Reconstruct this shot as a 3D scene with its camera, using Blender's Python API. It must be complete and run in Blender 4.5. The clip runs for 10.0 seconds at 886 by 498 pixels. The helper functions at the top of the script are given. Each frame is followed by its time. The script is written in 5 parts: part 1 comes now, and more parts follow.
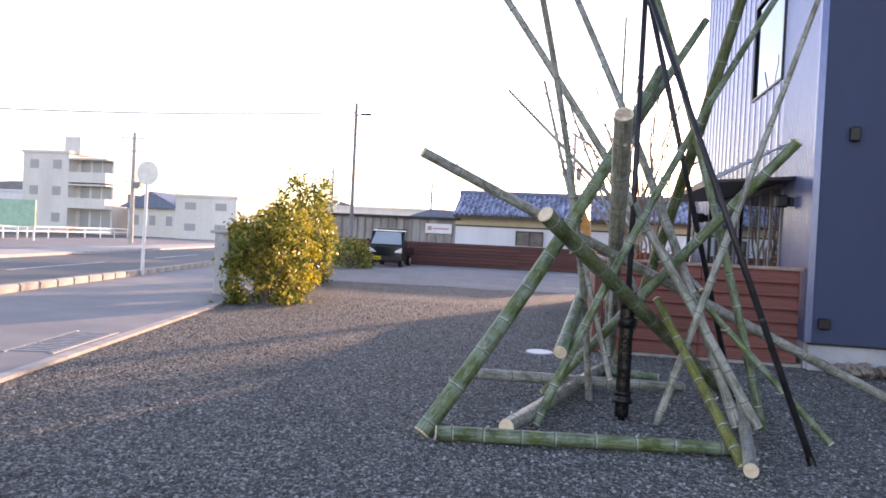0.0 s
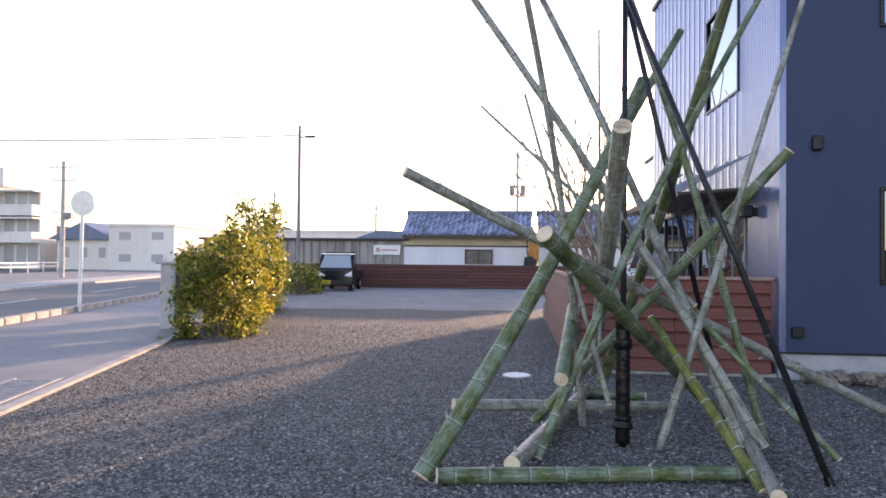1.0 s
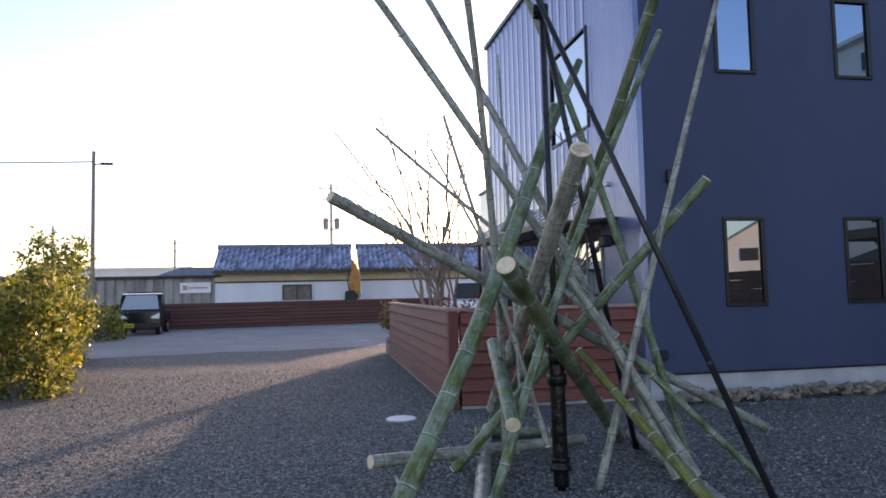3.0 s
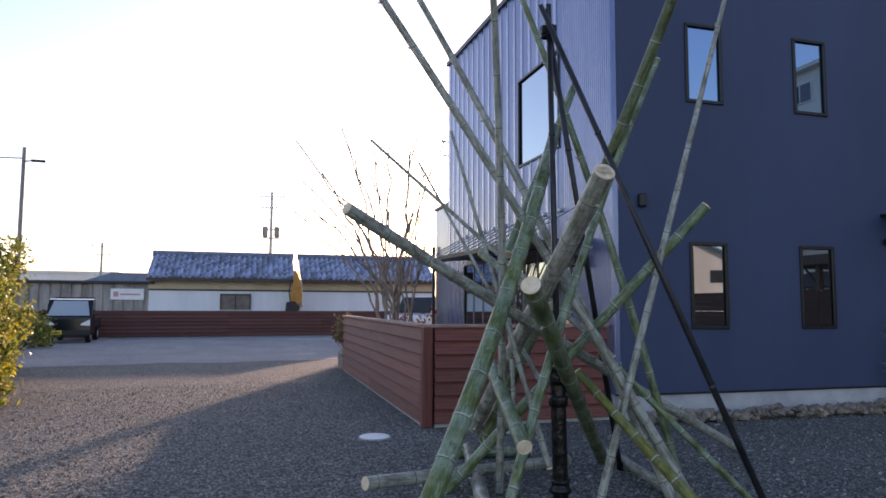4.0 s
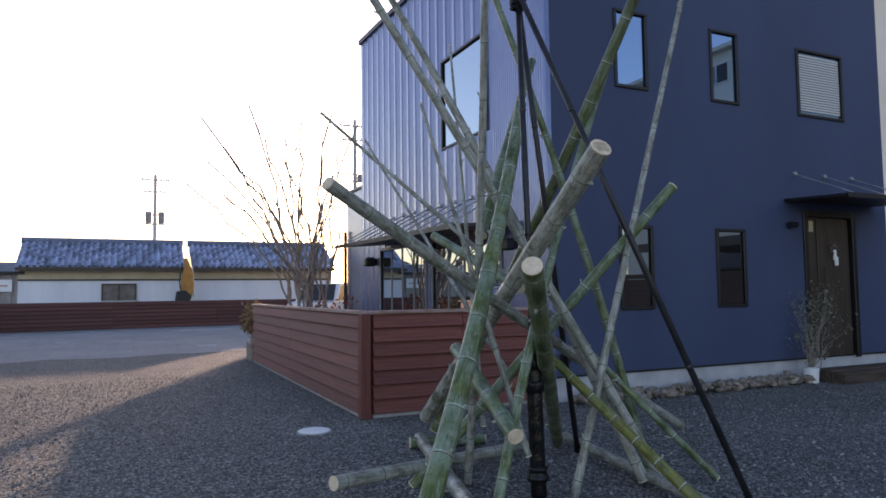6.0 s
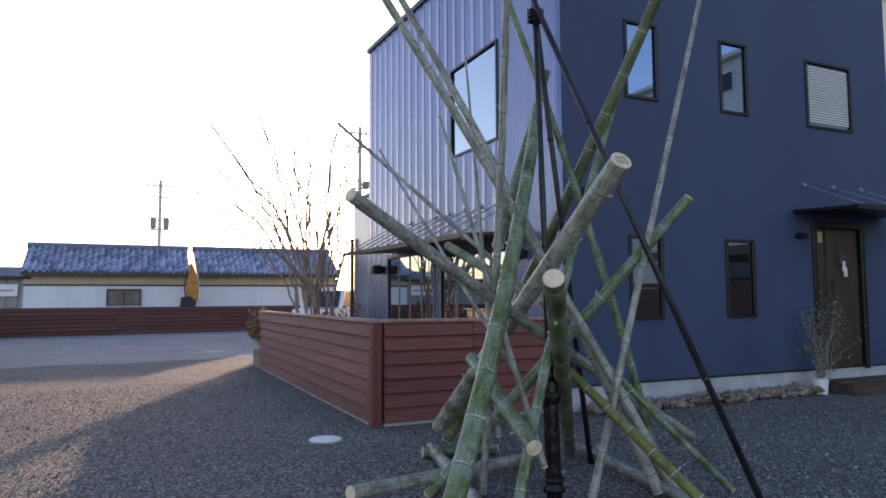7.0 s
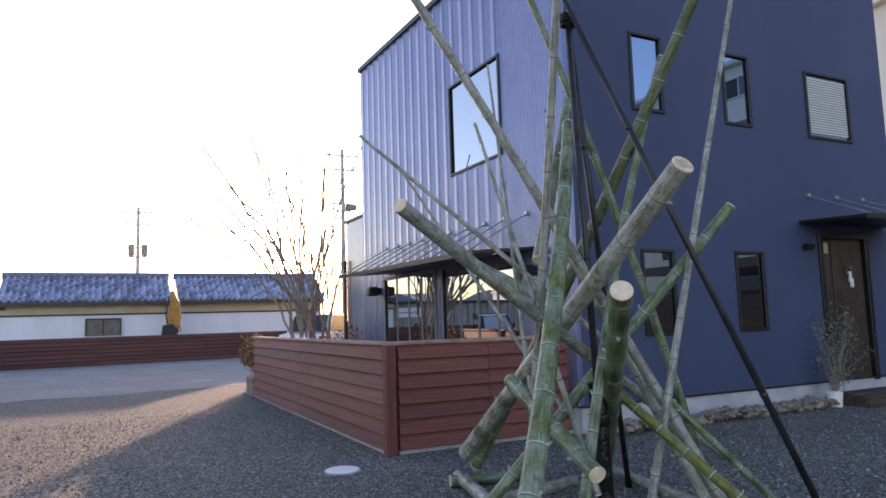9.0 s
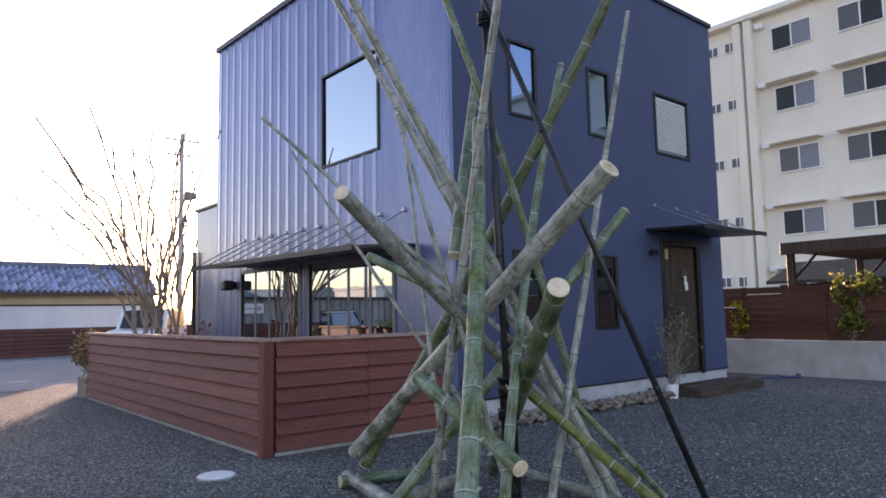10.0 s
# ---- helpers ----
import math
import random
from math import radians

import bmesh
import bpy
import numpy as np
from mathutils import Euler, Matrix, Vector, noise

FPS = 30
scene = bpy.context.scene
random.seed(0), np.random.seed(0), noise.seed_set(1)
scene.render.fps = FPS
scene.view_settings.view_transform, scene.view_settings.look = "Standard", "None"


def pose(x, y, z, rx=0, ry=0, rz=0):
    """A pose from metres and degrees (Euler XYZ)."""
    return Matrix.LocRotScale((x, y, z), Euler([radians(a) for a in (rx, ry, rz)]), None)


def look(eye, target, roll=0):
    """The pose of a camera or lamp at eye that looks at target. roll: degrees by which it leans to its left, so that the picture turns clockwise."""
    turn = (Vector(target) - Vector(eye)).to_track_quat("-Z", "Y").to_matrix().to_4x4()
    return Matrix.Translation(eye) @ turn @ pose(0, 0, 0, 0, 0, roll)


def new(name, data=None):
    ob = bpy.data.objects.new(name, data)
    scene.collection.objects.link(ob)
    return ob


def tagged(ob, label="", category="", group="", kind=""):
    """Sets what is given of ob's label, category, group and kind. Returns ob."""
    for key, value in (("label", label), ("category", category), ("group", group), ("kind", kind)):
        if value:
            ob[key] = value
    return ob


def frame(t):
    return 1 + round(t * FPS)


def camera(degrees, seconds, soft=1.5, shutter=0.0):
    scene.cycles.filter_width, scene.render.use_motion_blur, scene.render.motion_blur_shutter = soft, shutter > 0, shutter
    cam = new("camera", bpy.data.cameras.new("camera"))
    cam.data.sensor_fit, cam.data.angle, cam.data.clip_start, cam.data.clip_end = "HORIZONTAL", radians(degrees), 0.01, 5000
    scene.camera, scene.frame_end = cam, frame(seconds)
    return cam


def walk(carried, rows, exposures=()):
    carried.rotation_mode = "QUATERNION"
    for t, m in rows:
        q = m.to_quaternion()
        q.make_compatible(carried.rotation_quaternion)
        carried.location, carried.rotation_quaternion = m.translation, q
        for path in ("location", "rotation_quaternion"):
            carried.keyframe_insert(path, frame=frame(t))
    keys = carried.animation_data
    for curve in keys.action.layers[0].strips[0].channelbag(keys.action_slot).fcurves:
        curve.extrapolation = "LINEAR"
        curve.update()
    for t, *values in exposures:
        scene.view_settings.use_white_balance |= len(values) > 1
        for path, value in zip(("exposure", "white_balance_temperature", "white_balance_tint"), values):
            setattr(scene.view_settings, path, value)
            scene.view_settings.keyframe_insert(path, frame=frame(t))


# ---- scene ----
cam = camera(66.4, 10.0, 1.7)
PATH = [
    (0, (0.968, 0.39, 1.245), (0.588, 2.353, 1.215), 2.8),
    (0.5, (0.833, 0.443, 1.256), (0.596, 2.429, 1.259), 3.6),
    (1, (0.629, 0.648, 1.269), (0.412, 2.636, 1.302), 0.6),
    (1.5, (0.422, 0.792, 1.289), (0.401, 2.788, 1.406), -0.4),
    (2, (0.177, 0.85, 1.314), (0.398, 2.832, 1.459), -1.4),
    (3.5, (-0.352, 1.307, 1.285), (0.076, 3.257, 1.41), -0.3),
    (4, (-0.587, 1.35, 1.319), (-0.046, 3.268, 1.486), 0.3),
    (4.5, (-0.686, 1.446, 1.297), (-0.169, 3.376, 1.381), -1.4),
    (5, (-0.82, 1.632, 1.302), (-0.231, 3.537, 1.445), -3.4),
    (5.5, (-0.914, 1.747, 1.301), (-0.08, 3.561, 1.42), -1.0),
    (7, (-1.079, 1.804, 1.331), (-0.242, 3.614, 1.477), -0.3),
    (7.5, (-1.108, 1.814, 1.333), (-0.296, 3.635, 1.491), -0.5),
    (8, (-1.156, 1.84, 1.334), (-0.218, 3.595, 1.541), -0.7),
    (8.5, (-1.194, 1.968, 1.314), (-0.277, 3.738, 1.471), -0.2),
    (9, (-1.302, 2.187, 1.317), (-0.409, 3.964, 1.526), -1.7),
    (9.5, (-1.381, 2.403, 1.302), (-0.373, 4.123, 1.462), -1.1),
    (10, (-1.635, 2.518, 1.314), (-0.349, 4.038, 1.505), -1.1),
]
walk(cam, [(t, look(eye, target, roll)) for t, eye, target, roll in PATH], exposures=[
    (0.0, 2.18, 8100, 38), (1.0, 2.05, 7900, 36), (2.0, 1.75, 7500, 33), (3.5, 1.48, 7250, 33), (5.5, 1.36, 7200, 32), (7.5, 1.63, 7400, 34), (10.0, 1.82, 7600, 36)])

# ---- world, sun ----
SUN_AZ, SUN_EL = 23.0, 9.3          # degrees from +y towards +x, and above the horizon
world = bpy.data.worlds.new("sky")
scene.world = world
world.use_nodes = True
wt = world.node_tree
sky = wt.nodes.new("ShaderNodeTexSky")
sky.sky_type = "NISHITA"
sky.sun_disc = False
sky.sun_elevation = radians(SUN_EL)
sky.sun_rotation = radians(SUN_AZ)
sky.air_density, sky.dust_density, sky.ozone_density = 1.0, 0.75, 2.1
wt.nodes["Background"].inputs["Strength"].default_value = 0.15
wt.links.new(sky.outputs["Color"], wt.nodes["Background"].inputs["Color"])
sun = new("sun", bpy.data.lights.new("sun", "SUN"))
sun.data.energy, sun.data.angle, sun.data.color = 2.2, radians(0.6), (1.0, 0.8, 0.58)
sa, ca = math.sin(radians(SUN_AZ)), math.cos(radians(SUN_AZ))
ch, sh = math.cos(radians(SUN_EL)), math.sin(radians(SUN_EL))
sun.matrix_world = look((40 * sa * ch, 40 * ca * ch, 40 * sh), (0, 0, 0))


# ---- materials ----
def node(nt, kind, **values):
    n = nt.nodes.new(kind)
    for k, v in values.items():
        n.inputs[k].default_value = v
    return n


def surface(name, a, b, rough=0.6, scale=6.0, stretch=(1, 1, 1), fine=60.0, bump=0.2, metal=0.0, vary=0.0, ior=1.45, depth=0.004):
    """Two colours mixed by a coarse and a fine noise, with a fine bump and a random shade by object."""
    m = bpy.data.materials.new(name)
    m.use_nodes = True
    nt = m.node_tree
    p = nt.nodes["Principled BSDF"]
    co = node(nt, "ShaderNodeTexCoord")
    mp = node(nt, "ShaderNodeMapping")
    mp.inputs["Scale"].default_value = stretch
    nt.links.new(co.outputs["Object"], mp.inputs["Vector"])
    n1 = node(nt, "ShaderNodeTexNoise", Scale=scale, Detail=6.0, Roughness=0.6)
    n2 = node(nt, "ShaderNodeTexNoise", Scale=fine, Detail=4.0, Roughness=0.7)
    for n in (n1, n2):
        nt.links.new(mp.outputs["Vector"], n.inputs["Vector"])
    add = node(nt, "ShaderNodeMath")
    add.operation = "MULTIPLY_ADD"
    nt.links.new(n2.outputs["Fac"], add.inputs[0])
    add.inputs[1].default_value = 0.5
    nt.links.new(n1.outputs["Fac"], add.inputs[2])
    ramp = node(nt, "ShaderNodeValToRGB")
    ramp.color_ramp.elements[0].position, ramp.color_ramp.elements[1].position = 0.6, 0.9
    ramp.color_ramp.elements[0].color, ramp.color_ramp.elements[1].color = (*a, 1), (*b, 1)
    nt.links.new(add.outputs[0], ramp.inputs["Fac"])
    out = ramp.outputs["Color"]
    if vary:
        info = node(nt, "ShaderNodeObjectInfo")
        mr = node(nt, "ShaderNodeMapRange")
        mr.inputs["To Min"].default_value, mr.inputs["To Max"].default_value = 1 - vary, 1 + vary
        nt.links.new(info.outputs["Random"], mr.inputs["Value"])
        hsv = node(nt, "ShaderNodeHueSaturation")
        nt.links.new(mr.outputs["Result"], hsv.inputs["Value"])
        nt.links.new(out, hsv.inputs["Color"])
        out = hsv.outputs["Color"]
    nt.links.new(out, p.inputs["Base Color"])
    rr = node(nt, "ShaderNodeMapRange")
    rr.inputs["To Min"].default_value, rr.inputs["To Max"].default_value = max(0.02, rough - 0.12), min(1, rough + 0.12)
    nt.links.new(n1.outputs["Fac"], rr.inputs["Value"])
    nt.links.new(rr.outputs["Result"], p.inputs["Roughness"])
    p.inputs["Metallic"].default_value = metal
    p.inputs["IOR"].default_value = ior
    if bump:
        bp = node(nt, "ShaderNodeBump", Strength=bump, Distance=depth)
        nt.links.new(n2.outputs["Fac"], bp.inputs["Height"])
        nt.links.new(bp.outputs["Normal"], p.inputs["Normal"])
    return m


def gravel_material(name="gravel", dark=(0.047, 0.049, 0.046), mid=(0.123, 0.124, 0.115), pale=(0.42, 0.415, 0.385)):
    m = bpy.data.materials.new(name)
    m.use_nodes = True
    nt = m.node_tree
    p = nt.nodes["Principled BSDF"]
    co = node(nt, "ShaderNodeTexCoord")
    vo = node(nt, "ShaderNodeTexVoronoi", Scale=62.0)
    v2 = node(nt, "ShaderNodeTexVoronoi", Scale=27.0)
    big = node(nt, "ShaderNodeTexNoise", Scale=0.7, Detail=5.0)
    for n in (vo, v2, big):
        nt.links.new(co.outputs["Object"], n.inputs["Vector"])
    ramp = node(nt, "ShaderNodeValToRGB")
    els = ramp.color_ramp.elements
    els[0].position, els[0].color = 0.0, (*dark, 1)
    els[1].position, els[1].color = 1.0, (*pale, 1)
    e = els.new(0.55)
    e.color = (*mid, 1)
    sep = node(nt, "ShaderNodeSeparateColor")
    nt.links.new(vo.outputs["Color"], sep.inputs["Color"])
    nt.links.new(sep.outputs["Red"], ramp.inputs["Fac"])
    mix = node(nt, "ShaderNodeMix")
    mix.data_type = "RGBA"
    mix.blend_type = "MULTIPLY"
    mix.inputs["Factor"].default_value = 0.55
    r2 = node(nt, "ShaderNodeValToRGB")
    r2.color_ramp.elements[0].position, r2.color_ramp.elements[1].position = 0.3, 0.7
    r2.color_ramp.elements[0].color, r2.color_ramp.elements[1].color = (0.6, 0.6, 0.62, 1), (1, 0.98, 0.95, 1)
    nt.links.new(big.outputs["Fac"], r2.inputs["Fac"])
    nt.links.new(ramp.outputs["Color"], mix.inputs["A"])
    nt.links.new(r2.outputs["Color"], mix.inputs["B"])
    nt.links.new(mix.outputs["Result"], p.inputs["Base Color"])
    p.inputs["Roughness"].default_value = 0.85
    s = node(nt, "ShaderNodeMath")
    s.operation = "ADD"
    nt.links.new(vo.outputs["Distance"], s.inputs[0])
    nt.links.new(v2.outputs["Distance"], s.inputs[1])
    bp = node(nt, "ShaderNodeBump", Strength=1.0, Distance=0.02)
    bp.invert = True
    nt.links.new(s.outputs[0], bp.inputs["Height"])
    nt.links.new(bp.outputs["Normal"], p.inputs["Normal"])
    return m


def island_material(name, colours, rough=0.8, fine=40.0, through_light=0.0):
    """For joined stones and leaves: each island takes its own shade."""
    m = bpy.data.materials.new(name)
    m.use_nodes = True
    nt = m.node_tree
    p = nt.nodes["Principled BSDF"]
    geo = node(nt, "ShaderNodeNewGeometry")
    ramp = node(nt, "ShaderNodeValToRGB")
    els = ramp.color_ramp.elements
    els[0].color, els[1].color = (*colours[0], 1), (*colours[-1], 1)
    for k, c in enumerate(colours[1:-1]):
        els.new((k + 1) / (len(colours) - 1)).color = (*c, 1)
    nt.links.new(geo.outputs["Random Per Island"], ramp.inputs["Fac"])
    nt.links.new(ramp.outputs["Color"], p.inputs["Base Color"])
    p.inputs["Roughness"].default_value = rough
    if through_light:
        tr = node(nt, "ShaderNodeBsdfTranslucent")
        mx = node(nt, "ShaderNodeMixShader")
        mx.inputs["Fac"].default_value = through_light
        nt.links.new(ramp.outputs["Color"], tr.inputs["Color"])
        nt.links.new(p.outputs["BSDF"], mx.inputs[1])
        nt.links.new(tr.outputs["BSDF"], mx.inputs[2])
        nt.links.new(mx.outputs["Shader"], nt.nodes["Material Output"].inputs["Surface"])
    return m


def bamboo_material(name, a, b, bloom, rough=0.4, butt=None):
    """Skin with streaks along the culm, scuffs, dark mould and a waxy bloom thickest beside the nodes; butt: colour of the lower half."""
    m = surface(name, a, b, rough, 4.0, (1, 1, 0.6), 45.0, 0.12, vary=0.16, depth=0.002)
    nt = m.node_tree
    p = nt.nodes["Principled BSDF"]
    colour = p.inputs["Base Color"].links[0].from_socket

    def attribute(name):
        n = node(nt, "ShaderNodeAttribute")
        n.attribute_name = name
        return n

    def spots(socket, scale, detail, low, high, amount):
        n = node(nt, "ShaderNodeTexNoise", Scale=scale, Detail=detail, Roughness=0.7)
        nt.links.new(socket, n.inputs["Vector"])
        r = node(nt, "ShaderNodeMapRange")
        for k, v in (("From Min", low), ("From Max", high), ("To Min", 0.0), ("To Max", amount)):
            r.inputs[k].default_value = v
        nt.links.new(n.outputs["Fac"], r.inputs["Value"])
        return n, r

    def mixed(base, fac, rgb, blend="MIX"):
        mx = node(nt, "ShaderNodeMix")
        mx.data_type, mx.blend_type = "RGBA", blend
        mx.inputs["B"].default_value = (*rgb, 1)
        nt.links.new(fac, mx.inputs["Factor"])
        nt.links.new(base, mx.inputs["A"])
        return mx.outputs["Result"]

    co = node(nt, "ShaderNodeTexCoord")
    skin = attribute("culm_co")
    if butt:
        foot = attribute("butt")
        colour = mixed(colour, foot.outputs["Fac"], butt)
    n, r = spots(co.outputs["Object"], 5.5, 7.0, 0.42, 0.64, 0.9)
    near = attribute("node_near")
    lift = node(nt, "ShaderNodeMath")
    lift.operation = "MULTIPLY_ADD"
    lift.inputs[1].default_value = 0.2
    nt.links.new(near.outputs["Fac"], lift.inputs[0])
    nt.links.new(n.outputs["Fac"], lift.inputs[2])
    nt.links.new(lift.outputs[0], r.inputs["Value"])
    colour = mixed(colour, r.outputs["Result"], bloom)
    n, r = spots(skin.outputs["Vector"], 55.0, 3.0, 0.44, 0.6, 0.75)
    colour = mixed(colour, r.outputs["Result"], (0.42, 0.48, 0.36), "MULTIPLY")
    n, r = spots(skin.outputs["Vector"], 80.0, 2.0, 0.55, 0.66, 0.45)
    colour = mixed(colour, r.outputs["Result"], [c * 1.5 for c in bloom])
    n, r = spots(co.outputs["Object"], 16.0, 8.0, 0.52, 0.64, 0.75)
    colour = mixed(colour, r.outputs["Result"], (0.4, 0.4, 0.34), "MULTIPLY")
    nt.links.new(colour, p.inputs["Base Color"])
    return m


def siding_material(name="navy_metal_siding", a=(0.12, 0.155, 0.29), b=(0.19, 0.228, 0.375)):
    """Coated sheet: slow blotches, faint runs down the wall and a soft oil-canning of the flats."""
    m = surface(name, a, b, 0.22, 0.9, (1, 1, 0.25), 22.0, 0.0, metal=0.4, ior=1.65)
    nt = m.node_tree
    p = nt.nodes["Principled BSDF"]
    co = node(nt, "ShaderNodeTexCoord")
    mp = node(nt, "ShaderNodeMapping")
    mp.inputs["Scale"].default_value = (1, 1, 0.3)
    n = node(nt, "ShaderNodeTexNoise", Scale=1.6, Detail=2.0)
    nt.links.new(co.outputs["Object"], mp.inputs["Vector"])
    nt.links.new(mp.outputs["Vector"], n.inputs["Vector"])
    bp = node(nt, "ShaderNodeBump", Strength=0.5, Distance=0.03)
    nt.links.new(n.outputs["Fac"], bp.inputs["Height"])
    nt.links.new(bp.outputs["Normal"], p.inputs["Normal"])
    return m


def plain(name, c, rough=0.5, metal=0.0, ior=1.45, emit=0.0):
    m = bpy.data.materials.new(name)
    m.use_nodes = True
    p = m.node_tree.nodes["Principled BSDF"]
    p.inputs["Base Color"].default_value = (*c, 1)
    p.inputs["Roughness"].default_value, p.inputs["Metallic"].default_value, p.inputs["IOR"].default_value = rough, metal, ior
    return m


M_GRAVEL = gravel_material()
M_LOT = gravel_material("pale_fine_gravel", (0.2, 0.2, 0.205), (0.36, 0.36, 0.36), (0.56, 0.55, 0.54))
M_STONES = island_material("loose_gravel", [(0.05, 0.052, 0.049), (0.11, 0.111, 0.104), (0.165, 0.165, 0.154), (0.42, 0.412, 0.385)], 0.8)
M_GREEN = bamboo_material("green_bamboo", (0.05, 0.095, 0.034), (0.17, 0.205, 0.052), (0.235, 0.3, 0.215))
M_DARK = bamboo_material("dark_olive_bamboo", (0.05, 0.07, 0.026), (0.14, 0.165, 0.048), (0.175, 0.21, 0.125))
M_GREY = bamboo_material("weathered_bamboo", (0.17, 0.17, 0.138), (0.34, 0.33, 0.275), (0.43, 0.432, 0.39))
M_YELLOW = bamboo_material("yellow_bamboo", (0.11, 0.125, 0.02), (0.25, 0.23, 0.03), (0.2, 0.21, 0.07))
M_BLEACHED = bamboo_material("bleached_bamboo", (0.2, 0.193, 0.158), (0.37, 0.352, 0.295), (0.45, 0.438, 0.39), butt=(0.085, 0.095, 0.04))
M_NODE = surface("bamboo_node", (0.2, 0.23, 0.16), (0.46, 0.48, 0.4), 0.6, 20.0, bump=0.1)
M_SCAR = surface("dark_node_scar", (0.05, 0.055, 0.04), (0.12, 0.12, 0.09), 0.7, 30.0, bump=0.1)
M_CUT = surface("cut_bamboo", (0.72, 0.54, 0.36), (0.86, 0.71, 0.52), 0.7, 30.0, fine=200.0, bump=0.2)
M_PITH = surface("bamboo_pith", (0.84, 0.7, 0.52), (0.94, 0.86, 0.72), 0.8, 14.0)
M_BLACK = surface("black_coated_pole", (0.012, 0.012, 0.014), (0.03, 0.03, 0.033), 0.38, 8.0, bump=0.05)
M_WRAP = surface("black_plastic_wrap", (0.005, 0.005, 0.006), (0.01, 0.01, 0.011), 0.2, 25.0, (1, 1, 0.4), 18.0, 0.8, depth=0.012, ior=1.35)
M_WALL = surface("navy_render", (0.03, 0.047, 0.1), (0.042, 0.063, 0.124), 0.66, 0.9, (1, 1, 0.35), fine=140.0, bump=0.2, depth=0.002)
M_WALL.node_tree.nodes["Principled BSDF"].inputs["Sheen Weight"].default_value = 0.5
M_WALL.node_tree.nodes["Principled BSDF"].inputs["Sheen Roughness"].default_value = 0.45
M_WALL.node_tree.nodes["Principled BSDF"].inputs["Sheen Tint"].default_value = (0.55, 0.65, 1.0, 1)
M_SIDING = siding_material()
M_ANNEX = siding_material("grey_blue_sheet", (0.2, 0.225, 0.3), (0.28, 0.3, 0.37))
M_BLACKMETAL = plain("black_metal", (0.012, 0.012, 0.014), 0.4)
M_FRAME = plain("black_window_frame", (0.015, 0.014, 0.014), 0.35)
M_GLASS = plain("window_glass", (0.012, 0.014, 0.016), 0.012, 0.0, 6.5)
# tint cools the reflected sky, which is too yellow near the horizon
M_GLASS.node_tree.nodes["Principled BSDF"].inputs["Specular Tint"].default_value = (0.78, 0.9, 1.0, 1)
M_SKYBLUEGLASS = plain("sky_blue_tinted_glass", (0.012, 0.014, 0.018), 0.012, 0.0, 5.5)
# the deep blue of the reflected sky is put into the tint
M_SKYBLUEGLASS.node_tree.nodes["Principled BSDF"].inputs["Specular Tint"].default_value = (0.46, 0.7, 1.0, 1)
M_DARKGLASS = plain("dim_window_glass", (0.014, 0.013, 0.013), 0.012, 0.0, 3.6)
# mild blue tint takes the yellow out of the reflected horizon
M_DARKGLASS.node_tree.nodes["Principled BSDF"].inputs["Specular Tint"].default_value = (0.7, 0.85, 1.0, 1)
# pale base colour stands in for sky reflected in the truck's windscreen
M_CABGLASS = plain("sky_pale_cab_glass", (0.34, 0.4, 0.43), 0.1, 0.0, 2.2)
M_DULLPANE = surface("dull_brown_pane", (0.12, 0.1, 0.085), (0.2, 0.175, 0.15), 0.4, 3.0)
M_FARGLASS = plain("far_window_glass", (0.05, 0.055, 0.06), 0.25, 0.0, 1.2)
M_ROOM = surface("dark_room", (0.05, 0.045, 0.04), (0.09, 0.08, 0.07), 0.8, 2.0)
M_STEEL = surface("galvanised_steel", (0.4, 0.41, 0.42), (0.55, 0.56, 0.57), 0.4, 9.0, metal=0.8, bump=0.05)
M_CONCRETE = surface("concrete", (0.36, 0.355, 0.34), (0.5, 0.49, 0.47), 0.85, 2.5, fine=70.0, bump=0.3)
M_KERB = surface("worn_kerb_concrete", (0.3, 0.285, 0.265), (0.48, 0.46, 0.43), 0.85, 4.0, fine=60.0, bump=0.3, vary=0.07)
M_GRATE = surface("dull_grating_steel", (0.2, 0.205, 0.22), (0.32, 0.325, 0.34), 0.55, 9.0, metal=0.3, bump=0.05)
M_PALE = surface("pale_plinth", (0.38, 0.385, 0.4), (0.52, 0.525, 0.535), 0.8, 3.0, fine=90.0, bump=0.2)
M_REDWOOD = surface("red_stained_board", (0.125, 0.032, 0.025), (0.25, 0.078, 0.056), 0.62, 2.2, (0.45, 0.45, 16), 34.0, 0.4, vary=0.2)
M_REDFAR = surface("red_brown_board", (0.1, 0.036, 0.03), (0.16, 0.06, 0.045), 0.7, 3.0, (0.4, 0.4, 10), 30.0, 0.2, vary=0.2)
M_POST = surface("red_stained_post", (0.12, 0.03, 0.023), (0.22, 0.068, 0.05), 0.62, 2.2, (14, 14, 0.5), 34.0, 0.3)
M_MAHOGANY = surface("dark_mahogany_slat", (0.075, 0.024, 0.014), (0.125, 0.042, 0.024), 0.65, 3.0, (0.4, 0.4, 10), 30.0, 0.2, vary=0.2)
M_CAP = surface("worn_top_board", (0.3, 0.16, 0.12), (0.46, 0.33, 0.28), 0.75, 5.0, (1, 1, 4), 50.0, 0.3)
M_BROWN = surface("dark_brown_door", (0.035, 0.024, 0.017), (0.07, 0.048, 0.034), 0.45, 2.5, (6, 6, 0.5), 60.0, 0.15)
M_SLEEPER = surface("old_sleeper_wood", (0.045, 0.03, 0.022), (0.11, 0.075, 0.055), 0.85, 4.0, (0.6, 6, 6), 60.0, 0.5)
M_ROCK = surface("field_stone", (0.15, 0.122, 0.095), (0.33, 0.275, 0.22), 0.85, 12.0, fine=80.0, bump=0.5, vary=0.3)
